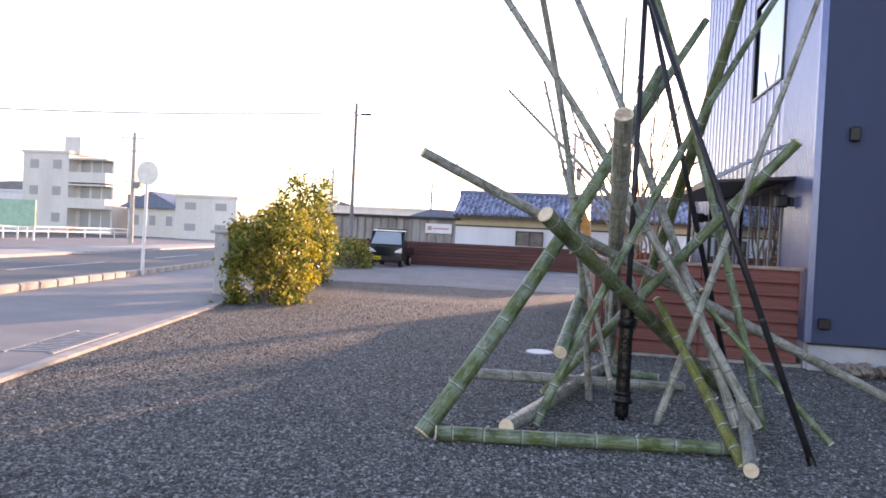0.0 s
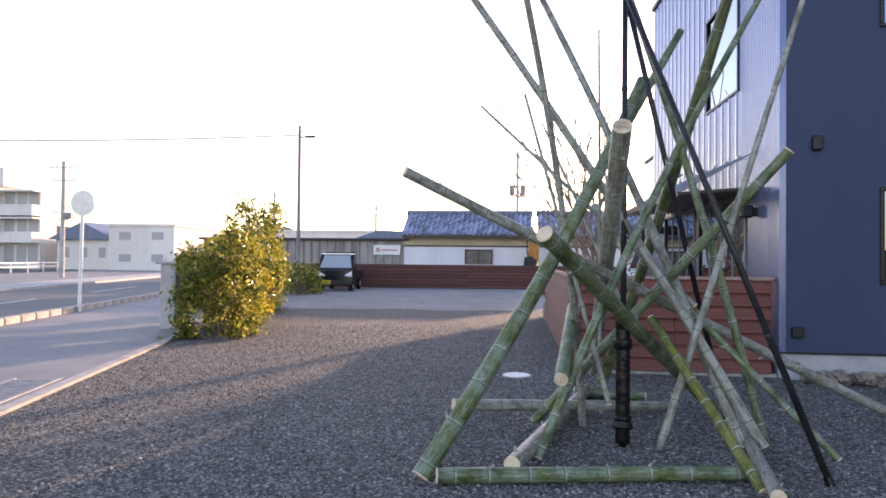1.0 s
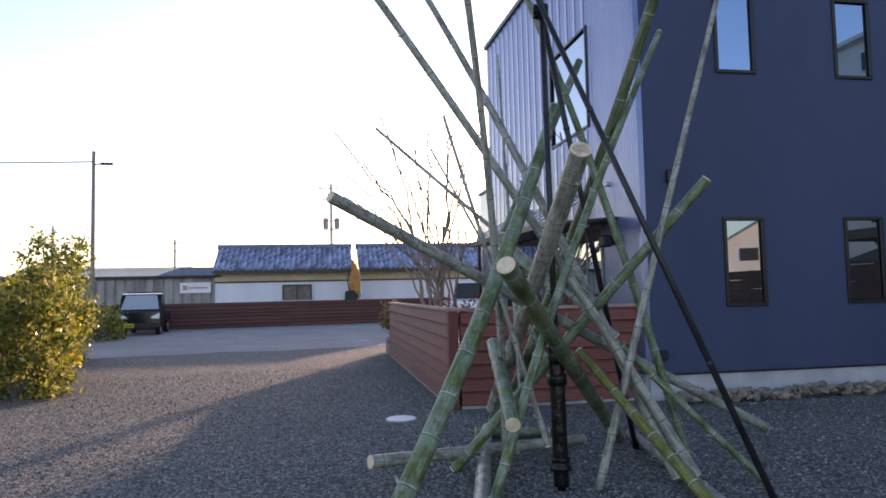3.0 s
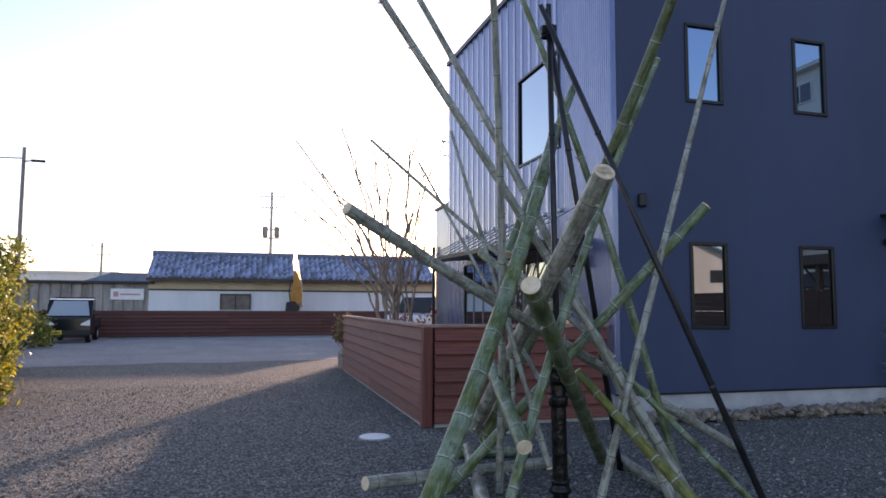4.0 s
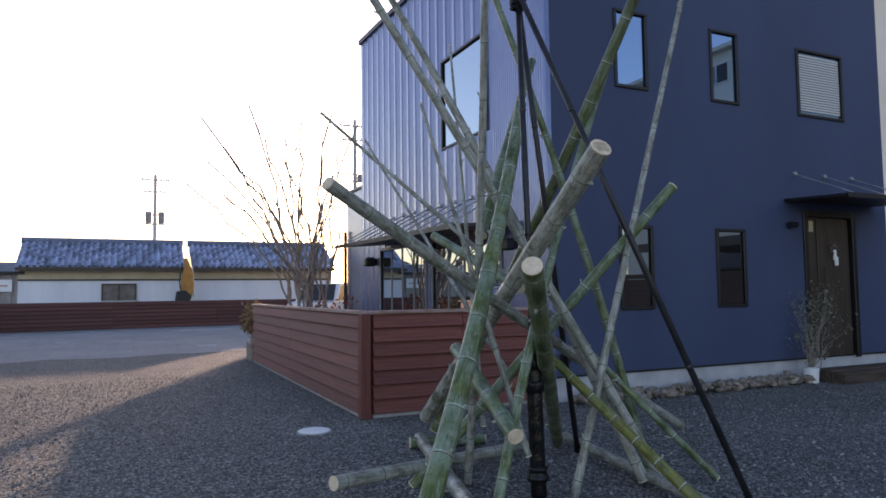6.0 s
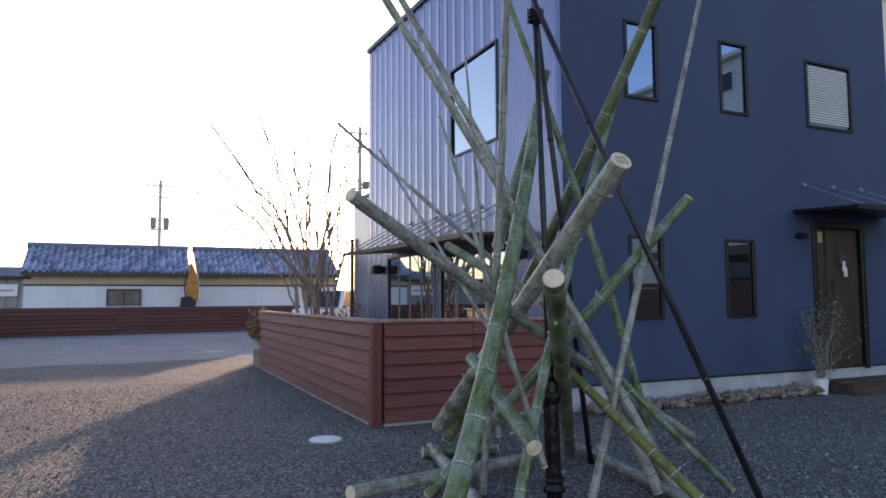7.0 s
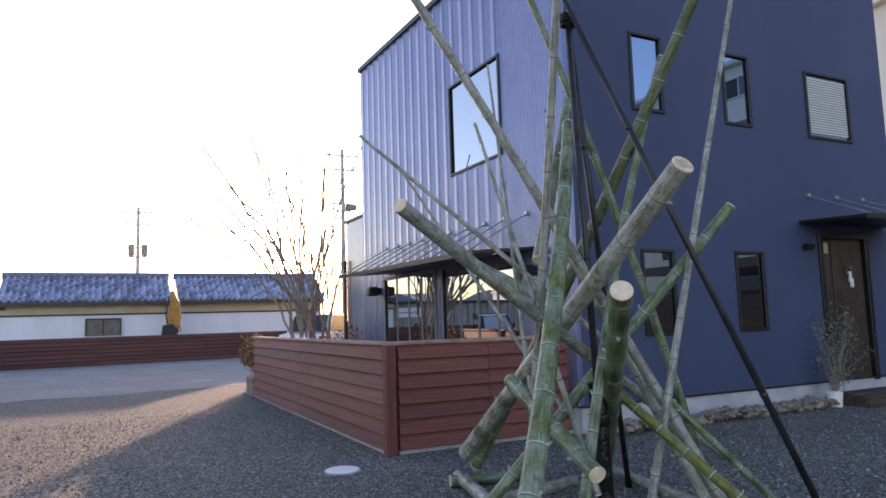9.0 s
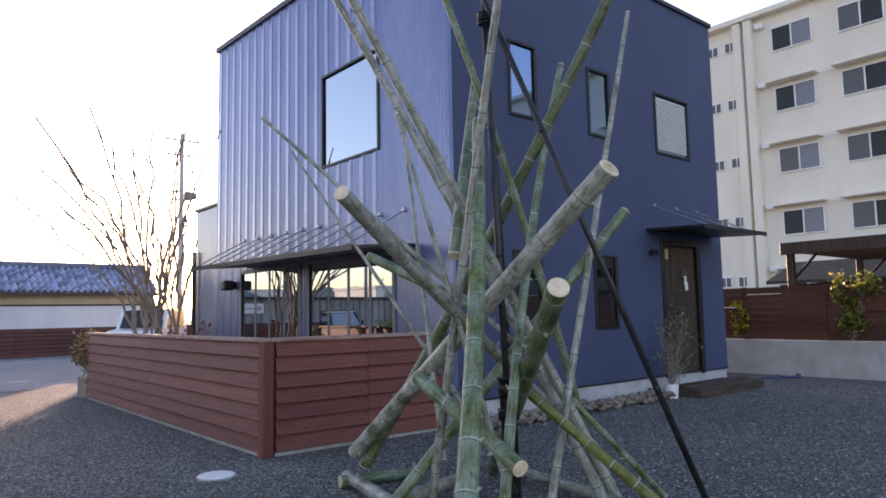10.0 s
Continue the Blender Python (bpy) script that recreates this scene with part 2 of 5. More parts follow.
M_WHITE = surface("white_paint", (0.78, 0.78, 0.77), (0.86, 0.86, 0.85), 0.55, 3.0, bump=0.1)
M_ASPHALT = surface("asphalt", (0.09, 0.09, 0.093), (0.14, 0.138, 0.138), 0.65, 0.6, fine=90.0, bump=0.4)
M_PAVE = surface("pavement_asphalt", (0.19, 0.185, 0.19), (0.29, 0.28, 0.275), 0.65, 0.8, fine=80.0, bump=0.3)
M_LINE = surface("worn_white_line", (0.5, 0.5, 0.49), (0.75, 0.75, 0.73), 0.8, 4.0, bump=0.2)
M_TILE = surface("blue_grey_roof_tile", (0.17, 0.21, 0.32), (0.48, 0.54, 0.68), 0.2, 9.0, fine=40.0, bump=0.15, vary=0.45)
M_RIDGE = surface("dark_ridge_tile", (0.1, 0.12, 0.17), (0.2, 0.23, 0.3), 0.35, 6.0, vary=0.1)
M_CREAM = surface("cream_plaster", (0.5, 0.41, 0.26), (0.6, 0.5, 0.34), 0.8, 2.0)
M_SHEET = surface("white_sheet_metal", (0.7, 0.72, 0.75), (0.8, 0.81, 0.83), 0.45, 1.5, (1, 1, 0.2), bump=0.05)
M_RUST = surface("stained_sheet_wall", (0.22, 0.19, 0.17), (0.42, 0.39, 0.36), 0.7, 2.2, (1, 1, 0.25), 30.0, 0.1)
M_BEIGE = surface("beige_facade", (0.76, 0.7, 0.59), (0.85, 0.79, 0.68), 0.85, 0.6, (1, 1, 0.5), 40.0, 0.1)
M_PLASTER = surface("warm_grey_plaster", (0.72, 0.67, 0.61), (0.84, 0.8, 0.74), 0.85, 0.5, (1, 1, 0.3), 8.0, 0.1)
M_BARK = surface("grey_bark", (0.1, 0.085, 0.07), (0.2, 0.17, 0.14), 0.85, 12.0, (1, 1, 0.4), 70.0, 0.5)
M_TWIG = surface("pale_twig", (0.2, 0.17, 0.145), (0.34, 0.29, 0.25), 0.8, 10.0)
M_LEAF = island_material("hedge_leaf", [(0.05, 0.085, 0.02), (0.12, 0.16, 0.03), (0.3, 0.29, 0.05), (0.52, 0.44, 0.14)], 0.25, through_light=0.6)
M_LEAFY = island_material("yellow_hedge_leaf", [(0.16, 0.18, 0.02), (0.42, 0.36, 0.03), (0.62, 0.48, 0.04)], 0.3, through_light=0.6)
M_LEAFG = island_material("olive_leaf", [(0.1, 0.115, 0.06), (0.2, 0.215, 0.14), (0.33, 0.34, 0.25)], 0.5, through_light=0.25)
M_LEAFD = island_material("dry_leaf", [(0.13, 0.07, 0.03), (0.26, 0.18, 0.09), (0.36, 0.28, 0.17)], 0.8, through_light=0.2)
M_LEAFR = island_material("red_leaf", [(0.22, 0.03, 0.015), (0.34, 0.09, 0.03), (0.16, 0.09, 0.04)], 0.6, through_light=0.3)
M_YELLOWPAINT = surface("yellow_machine_paint", (0.42, 0.17, 0.03), (0.58, 0.27, 0.06), 0.55, 4.0)
M_CARBLACK = plain("dark_car_paint", (0.008, 0.012, 0.016), 0.18)
M_CARWHITE = plain("white_car_paint", (0.75, 0.76, 0.77), 0.2)
M_TYRE = plain("tyre_rubber", (0.012, 0.012, 0.012), 0.85)
M_HEADLIGHT = plain("headlight_lens", (0.85, 0.86, 0.88), 0.2)
M_PLATE = plain("yellow_plate", (0.75, 0.55, 0.02), 0.5)
M_BAR = plain("dark_bars", (0.03, 0.03, 0.03), 0.6)
M_SIGNRED = plain("faded_red_print", (0.6, 0.3, 0.3), 0.6)
M_SIGNGREEN = surface("faded_green_board", (0.25, 0.5, 0.36), (0.4, 0.62, 0.48), 0.6, 3.0)
M_BLUEROOF = surface("blue_roof", (0.12, 0.16, 0.24), (0.17, 0.22, 0.31), 0.5, 3.0)
M_HILL = surface("hazy_wooded_hill", (0.2, 0.185, 0.165), (0.32, 0.29, 0.26), 0.9, 0.05, fine=0.5)
M_BLIND = plain("pale_blind", (0.7, 0.69, 0.65), 0.6)
M_LAMPPOST = surface("dull_brown_grey_post", (0.2, 0.19, 0.185), (0.3, 0.285, 0.275), 0.6, 5.0, (1, 1, 0.3), bump=0.05)
M_DIMPANE = plain("dim_blue_grey_pane", (0.1, 0.105, 0.115), 0.3)
M_CURTAIN = plain("curtain_behind_glass", (0.2, 0.215, 0.25), 0.3)
M_PALEPANE = plain("pale_far_pane", (0.38, 0.38, 0.39), 0.3)
M_HOSE = plain("blue_hose", (0.03, 0.05, 0.22), 0.4)


# ---- mesh helpers ----
class Geo:
    """Gathers vertices and faces for one mesh."""

    def __init__(self):
        self.v, self.f = [], []

    def add(self, verts, faces):
        o = len(self.v)
        self.v += [tuple(p) for p in verts]
        self.f += [tuple(i + o for i in q) for q in faces]
        return self

    def box(self, a, b, bevel=0.0, m=None):
        """A box between two corners, with chamfered edges."""
        lo, hi = [min(p, q) for p, q in zip(a, b)], [max(p, q) for p, q in zip(a, b)]
        bevel = min(bevel, *[(q - p) * 0.45 for p, q in zip(lo, hi)])
        if bevel <= 0:
            vs = [(x, y, z) for z in (lo[2], hi[2]) for y in (lo[1], hi[1]) for x in (lo[0], hi[0])]
            fs = [(0, 2, 3, 1), (4, 5, 7, 6), (0, 1, 5, 4), (2, 6, 7, 3), (0, 4, 6, 2), (1, 3, 7, 5)]
        else:
            bm = bmesh.new()
            bmesh.ops.create_cube(bm, size=1.0)
            for v in bm.verts:
                v.co = Vector([(p + q) / 2 + c * (q - p) for c, p, q in zip(v.co, lo, hi)])
            bmesh.ops.bevel(bm, geom=bm.edges[:], offset=bevel, segments=1, affect="EDGES")
            bm.verts.index_update()
            vs = [tuple(v.co) for v in bm.verts]
            fs = [[v.index for v in f.verts] for f in bm.faces]
            bm.free()
        if m is not None:
            vs = [tuple(m @ Vector(v)) for v in vs]
        return self.add(vs, fs)

    def tube(self, pts, radii, sides=10, cap=True):
        pts = [Vector(p) for p in pts]
        ref = Vector((0.31, 0.77, 0.55)).normalized()
        vs = []
        for i, p in enumerate(pts):
            d = (pts[min(i + 1, len(pts) - 1)] - pts[max(i - 1, 0)]).normalized()
            u = d.cross(ref).normalized()
            w = d.cross(u)
            for k in range(sides):
                a = 2 * math.pi * k / sides
                vs.append(p + (u * math.cos(a) + w * math.sin(a)) * radii[i])
        fs = []
        for i in range(len(pts) - 1):
            for k in range(sides):
                a, b = i * sides + k, i * sides + (k + 1) % sides
                fs.append((a, b, b + sides, a + sides))
        if cap:
            fs.append(tuple(reversed(range(sides))))
            fs.append(tuple(range((len(pts) - 1) * sides, len(pts) * sides)))
        return self.add(vs, fs)

    def quad(self, a, b, c, d):
        return self.add([a, b, c, d], [(0, 1, 2, 3)])

    def prism(self, outline, y0, y1, axis=1):
        """An outline in two axes, drawn along the third."""
        def at(p, h):
            q = list(p)
            q.insert(axis, h)
            return q
        n = len(outline)
        vs = [at(p, y0) for p in outline] + [at(p, y1) for p in outline]
        fs = [tuple(range(n)), tuple(reversed(range(n, 2 * n)))] + [((i + 1) % n, i, i + n, (i + 1) % n + n) for i in range(n)]
        return self.add(vs, fs)

    def mesh(self, name, material, smooth=False):
        me = bpy.data.meshes.new(name)
        me.from_pydata(self.v, [], self.f)
        bm = bmesh.new()
        bm.from_mesh(me)
        if len(bm.faces) < 20000:
            bmesh.ops.recalc_face_normals(bm, faces=bm.faces[:])
        bm.to_mesh(me)
        bm.free()
        if smooth:
            me.polygons.foreach_set("use_smooth", [True] * len(me.polygons))
        me.materials.append(material)
        return me


def thing(name, loc, label, category, group="", kind=""):
    ob = new(name)
    ob.location = loc
    ob.empty_display_size = 0.1
    return tagged(ob, label, category, group, kind)


def part(name, geo, material, parent, label="", smooth=False):
    """One mesh object under a thing or a part; the mesh is in world coordinates."""
    ob = new(name, geo if isinstance(geo, bpy.types.Mesh) else geo.mesh(name, material, smooth))
    ob.parent = parent
    if parent.type == "EMPTY":
        ob.matrix_parent_inverse = Matrix.Translation(-parent.location)
    return tagged(ob, label)


def single(name, geo, material, label, category="", group="", kind="", smooth=False):
    return tagged(new(name, geo.mesh(name, material, smooth)), label, category, group, kind)


# ---- ground, pavement, road ----
g = Geo()
g.quad((-900, -900, 0), (900, -900, 0), (900, 900, 0), (-900, 900, 0))
single("ground", g, M_GRAVEL, "grey crushed gravel yard, level and dry", kind="structure")

RO, RU = Vector((-3.37, 4.9, 0)), Vector((-0.232, 0.973, 0)).normalized()
RN = Vector((-RU.y, RU.x, 0))


def along(u, n, z=0.0):
    """A place by its way along the pavement's edge and its distance from it, towards the road."""
    return tuple(RO + RU * u + RN * n + Vector((0, 0, z)))


def strip(u0, u1, n0, n1, z0, z1):
    g = Geo()
    vs = [along(u, n, z) for z in (z0, z1) for n in (n0, n1) for u in (u0, u1)]
    return g.add(vs, [(0, 2, 3, 1), (4, 5, 7, 6), (0, 1, 5, 4), (2, 6, 7, 3), (0, 4, 6, 2), (1, 3, 7, 5)])


single("pavement", strip(-40, 120, 0.0, 3.36, -0.2, 0.02), M_PAVE, "grey asphalt pavement beside the gravel yard", kind="structure")
single("kerb", strip(-40, 120, -0.12, -0.002, -0.2, 0.03), M_KERB, "pale flush concrete edging of the pavement", kind="structure")
road = single("road", strip(-60, 200, 3.4, 9.3, -0.2, 0.012), M_ASPHALT, "dark asphalt road", kind="structure")
single("pavement_far", strip(-60, 200, 9.35, 11.6, -0.2, 0.1), M_CONCRETE, "pale concrete pavement across the road", kind="structure")
single("road_far", strip(-60, 200, 11.65, 21.0, -0.2, 0.03), M_PAVE, "grey asphalt of the far carriageway", kind="structure")
kerb_line = thing("roadside_kerb", along(6, 3.45), "row of worn white concrete kerb stones between road and pavement", "kerb", kind="structure")
kerb_mesh = Geo().box((-0.29, -0.085, -0.1), (0.29, 0.085, 0.15), 0.025).mesh("kerb_stone", M_KERB)
for k in range(46):
    ob = part("kerb_stone", kerb_mesh, None, kerb_line)
    ob.matrix_basis = Matrix.Translation(along(5.9 + k * 0.6, 3.45)) @ Matrix.Rotation(math.atan2(RU.y, RU.x), 4, "Z")
g = Geo()
for k in range(12):
    g.add(strip(2.0 + k * 9, 7.0 + k * 9, 6.3, 6.44, 0.012, 0.017).v, [(4, 5, 7, 6)])
part("lane_line", g, M_LINE, road, "worn white lane line")
grate = thing("drain_grating", along(1.6, 0.3), "steel slotted drain grating set in the pavement", "grating")
for k in range(14):
    part("bar", strip(1.0 + k * 0.09, 1.05 + k * 0.09, 0.12, 0.5, 0.0, 0.028), M_GRATE, grate)
part("rim", strip(0.92, 2.3, 0.07, 0.115, 0.0, 0.03), M_GRATE, grate)
part("rim", strip(0.92, 2.3, 0.505, 0.55, 0.0, 0.03), M_GRATE, grate)

# paler, finer gravel on the back part of the lot, with a ragged edge
g = Geo()
edge = [(-8.0 + k * 0.5, 17.2 + 0.09 * k * 0.5 + 0.5 * noise.noise(Vector((k * 0.4, 2.0, 0)))) for k in range(45)]
g.add([(x, y, 0.004) for x, y in edge] + [(x, 60.0, 0.004) for x, y in edge], [(k, k + 1, k + 46, k + 45) for k in range(44)])
single("ground_back", g, M_LOT, "paler fine gravel on the back part of the lot", kind="structure")

# painted parking marks on the gravel lot
for k, (x, y, w, d) in enumerate(((1.7, 28.4, 1.9, 0.14), (0.9, 20.2, 0.45, 0.12), (-2.6, 23.6, 0.3, 0.1))):
    single("parking_mark", Geo().box((x - w / 2, y - d / 2, -0.05), (x + w / 2, y + d / 2, 0.008)), M_LINE, "short worn white parking mark on the gravel", kind="structure")

# loose stones on the gravel, denser near the poles
rng = np.random.RandomState(4)
base = np.array([(1, 0, 0), (-1, 0, 0), (0, 1, 0), (0, -1, 0), (0, 0, 1), (0, 0, -0.6)], float)
tri = np.array([(0, 2, 4), (2, 1, 4), (1, 3, 4), (3, 0, 4), (2, 0, 5), (1, 2, 5), (3, 1, 5), (0, 3, 5)])
count = 110000
r = 1.6 + 11.0 * rng.rand(count) ** 1.5
a = radians(90) + (rng.rand(count) - 0.5) * radians(150)
px, py = 0.3 + r * np.cos(a), 1.0 + r * np.sin(a)
keep = ((px + 3.37) * RN.x + (py - 4.9) * RN.y < -0.15) & ~((px > 1.1) & (py > 8.3))
px, py = px[keep], py[keep]
size = 0.0055 + 0.0095 * rng.rand(len(px)) ** 2.2
vv = base[None] * size[:, None, None] * (0.6 + 0.8 * rng.rand(len(px), 6, 1))
ang = rng.rand(len(px)) * 6.28
cx, sx = np.cos(ang)[:, None], np.sin(ang)[:, None]
vv = np.stack([vv[..., 0] * cx - vv[..., 1] * sx + px[:, None], vv[..., 0] * sx + vv[..., 1] * cx + py[:, None], vv[..., 2] * 0.8 + size[:, None] * 0.15], -1)
me = bpy.data.meshes.new("gravel_stones")
me.from_pydata(vv.reshape(-1, 3).tolist(), [], (tri[None] + 6 * np.arange(len(px))[:, None, None]).reshape(-1, 3).tolist())
me.materials.append(M_STONES)
tagged(new("gravel_stones", me), "loose grey crushed stones over the yard", "gravel", kind="stuff")

# manhole lid
man = thing("inspection_lid", (0.64, 8.19, 0), "round white plastic inspection lid in the gravel", "manhole lid")
g = Geo()
g.tube([(0.64, 8.19, -0.03), (0.64, 8.19, 0.012), (0.64, 8.19, 0.018)], [0.15, 0.15, 0.142], 32)
part("lid", g, M_WHITE, man)
g = Geo()
g.tube([(0.64, 8.19, -0.03), (0.64, 8.19, 0.010)], [0.165, 0.163], 32)
part("rim", g, M_CONCRETE, man, "grey rim")

# ---- house ----
HX0, HX1, HY0, HY1 = 3.52, 9.82, 8.45, 15.5
ZS, ZN = 6.42, 6.66                  # roof edge at the front and at the back


def roof_z(y):
    return ZS + (ZN - ZS) * (y - HY0) / (HY1 - HY0)


house = thing("house", ((HX0 + HX1) / 2, (HY0 + HY1) / 2, 0), "two-storey dark navy house with ribbed metal side wall", "house")
SOUTH = [  # x0, x1, z0, z1 of the openings in the front wall
    (4.58, 5.035, 1.095, 2.07), (6.21, 6.67, 1.095, 2.07),
    (4.58, 5.035, 3.90, 4.835), (6.215, 6.66, 3.885, 4.82), (7.94, 8.875, 3.86, 4.795), (7.95, 8.98, 0.28, 2.38)]
T = 0.16


def pierced(us, zs, holes, place):
    """One closed sheet with thickness and openings. place(u, z, side) gives a point of its front (0) or back (1)."""
    us = sorted({*us, *[h[0] for h in holes], *[h[1] for h in holes]})
    zs = sorted({*zs, *[h[2] for h in holes], *[h[3] for h in holes]})
    nu, nz = len(us), len(zs)

    def solid(i, j):
        if not (0 <= i < nu - 1 and 0 <= j < nz - 1):
            return False
        u, z = (us[i] + us[i + 1]) / 2, (zs[j] + zs[j + 1]) / 2
        return not any(h[0] < u < h[1] and h[2] < z < h[3] for h in holes)

    def at(i, j, k):
        return (i * nz + j) * 2 + k
    vs = [place(u, z, k) for u in us for z in zs for k in (0, 1)]
    fs = []
    for i in range(nu - 1):
        for j in range(nz - 1):
            if not solid(i, j):
                continue
            fs.append((at(i, j, 0), at(i + 1, j, 0), at(i + 1, j + 1, 0), at(i, j + 1, 0)))
            fs.append((at(i, j, 1), at(i, j + 1, 1), at(i + 1, j + 1, 1), at(i + 1, j, 1)))
            for (di, dj, p, q) in ((-1, 0, (i, j), (i, j + 1)), (1, 0, (i + 1, j), (i + 1, j + 1)), (0, -1, (i, j), (i + 1, j)), (0, 1, (i, j + 1), (i + 1, j + 1))):
                if not solid(i + di, j + dj):
                    fs.append((at(*p, 0), at(*q, 0), at(*q, 1), at(*p, 1)))
    used = sorted({i for f in fs for i in f})
    back = {o: n for n, o in enumerate(used)}
    return Geo().add([vs[i] for i in used], [tuple(back[i] for i in f) for f in fs])


g = pierced([HX0 + 0.03, HX1], [0.30, ZS], SOUTH, lambda u, z, k: (u, HY0 + k * T, z))
part("wall_south", g, M_WALL, house, "smooth navy rendered wall")
g = Geo()
g.box((HX1 - T, HY0 + T, 0.3), (HX1, HY1, ZS))
g.box((HX0 + 0.05, HY1 - T, 0.3), (HX1 - T, HY1, ZN))
part("wall_rear", g, M_WALL, house)
GLAZED = [(9.62, 11.80, 0.32, 2.10), (12.12, 14.28, 0.32, 2.10)]
WEST = GLAZED + [(9.93, 11.37, 3.575, 4.93)]


PITCH, FINE = 0.315, 0.0525


def rib(u):
    """How far the sheet stands out at u: flats, ribs with a steep and a gentle side, and a fine ripple on all."""
    f = (u / PITCH) % 1.0
    if f < 0.52:
        tooth = 0.007 * f / 0.52
    elif f < 0.60:
        tooth = 0.007 + 0.017 * (f - 0.52) / 0.08
    else:
        tooth = 0.024 * (1.0 - max(f - 0.66, 0.0) / 0.34)
    q = (u / FINE) % 1.0
    return tooth * (0.62 if u > 9.75 else 0.0) + (0.0014 if u > 9.75 else 0.004) * (1.0 - abs(2.0 * q - 1.0))


us = [HY0 + 0.07 + k * FINE / 4 for k in range(int((HY1 - HY0 - 0.09) / FINE * 4))]
g = pierced([HY0 + 0.06, HY1, *us], [0.30, 7.0], WEST,
            lambda u, z, k: (HX0 + 0.1 if k else HX0 - rib(u), u, min(z, roof_z(u))))
part("wall_west", g, M_SIDING, house, "navy ribbed metal siding with vertical sheen")
g = Geo()
g.box((HX0 - 0.025, HY0 - 0.012, 0.3), (HX0 + 0.05, HY0 + 0.06, ZS + 0.01), 0.008)
part("corner_trim", g, M_SIDING, house)
g = Geo()
for (x0, y0, x1, y1) in ((HX0 - 0.05, HY0 - 0.04, HX1 + 0.04, HY0 + 0.1), (HX1 - 0.1, HY0, HX1 + 0.04, HY1)):
    g.box((x0, y0, ZS - 0.01), (x1, y1, ZS + 0.07), 0.01)
vs = [(x, y, roof_z(y) + dz) for dz in (-0.01, 0.08) for y in (HY0 - 0.04, HY1 + 0.04) for x in (HX0 - 0.05, HX0 + 0.12)]
g.add(vs, [(0, 2, 3, 1), (4, 5, 7, 6), (0, 1, 5, 4), (2, 6, 7, 3), (0, 4, 6, 2), (1, 3, 7, 5)])
part("coping", g, M_BLACKMETAL, house, "black metal roof edge")
g = Geo()
g.add([(HX0, HY0, ZS), (HX1, HY0, ZS), (HX1, HY1, ZN), (HX0, HY1, ZN)], [(0, 1, 2, 3)])
part("roof", g, M_STEEL, house)
g = Geo()
g.box((HX0 + 0.03, HY0 + 0.012, -0.2), (HX1 - 0.02, HY0 + 0.1, 0.285))
g.box((HX0 + 0.012, HY0 + 0.1, -0.2), (HX0 + 0.1, HY1, 0.285))
part("plinth", g, M_PALE, house, "pale grey concrete plinth")
g = Geo()
g.box((HX0 + 0.01, HY0 - 0.015, 0.285), (HX1, HY0 + 0.05, 0.305))
part("flashing", g, M_BLACKMETAL, house)
g = Geo()   # room shell behind the glazing; its dark colour stands in for unlit shade
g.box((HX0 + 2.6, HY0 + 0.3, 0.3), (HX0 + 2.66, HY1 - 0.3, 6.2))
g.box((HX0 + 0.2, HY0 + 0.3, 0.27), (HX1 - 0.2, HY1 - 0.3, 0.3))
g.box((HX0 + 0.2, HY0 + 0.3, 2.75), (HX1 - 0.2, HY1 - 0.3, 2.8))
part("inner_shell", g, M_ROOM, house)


def window(name, axis, wall, u0, u1, z0, z1, outer, bars=(), rail=None, fw=0.042, glass=None):
    """A framed window set in an opening. axis 'y': the wall faces -y; 'x': it faces -x."""
    def bx(g, ua, ub, da, db, za, zb, bev=0.006):
        if axis == "y":
            g.box((ua, wall + da, za), (ub, wall + db, zb), bev)
        else:
            g.box((wall + da, ua, za), (wall + db, ub, zb), bev)
    um = (u0 + u1) / 2
    w = part(name, (lambda g: (bx(g, u0 - 0.02, u1 + 0.02, 0.085, 0.1, z0, z1, 0), g)[1])(Geo()), M_BAR, house, outer)
    g = Geo()
    for a, b, c, d in ((u0 - fw, u1 + fw, z1, z1 + fw), (u0 - fw, u1 + fw, z0 - fw, z0)):
        bx(g, a, b, -0.025, 0.06, c, d)
    for a, b in ((u0 - fw, u0), (u1, u1 + fw)):
        bx(g, a, b, -0.025, 0.06, z0, z1)
    part("window_frame", g, M_FRAME, w)
    cuts = [u0, *bars, u1]
    for a, b in zip(cuts, cuts[1:]):
        g = Geo()
        bx(g, a + 0.004, b - 0.004, 0.012, 0.022, z0 + 0.004, z1 - 0.004, 0)
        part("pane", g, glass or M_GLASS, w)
    for c in bars:
        g = Geo()
        bx(g, c - 0.025, c + 0.025, 0.0, 0.07, z0, z1)
        part("mullion", g, M_FRAME, w)
    return w


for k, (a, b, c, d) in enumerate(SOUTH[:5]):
    w = window("window", "y", HY0, a, b, c, d, "black-framed window with dark reflecting glass" if k < 4 else "black-framed window with a pale slatted blind", glass=M_DARKGLASS if k < 2 else M_SKYBLUEGLASS)
    if k == 4:
        for i in range(22):
            z = c + 0.05 + i * (d - c - 0.08) / 22
            part("slat", Geo().box((a + 0.03, HY0 - 0.004, z), (b - 0.03, HY0 + 0.008, z + 0.024)), M_BLIND, w)
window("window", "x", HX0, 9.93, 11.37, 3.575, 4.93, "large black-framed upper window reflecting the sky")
M_GREYFRAME = plain("grey_door_frame", (0.16, 0.165, 0.18), 0.45, 0.3)
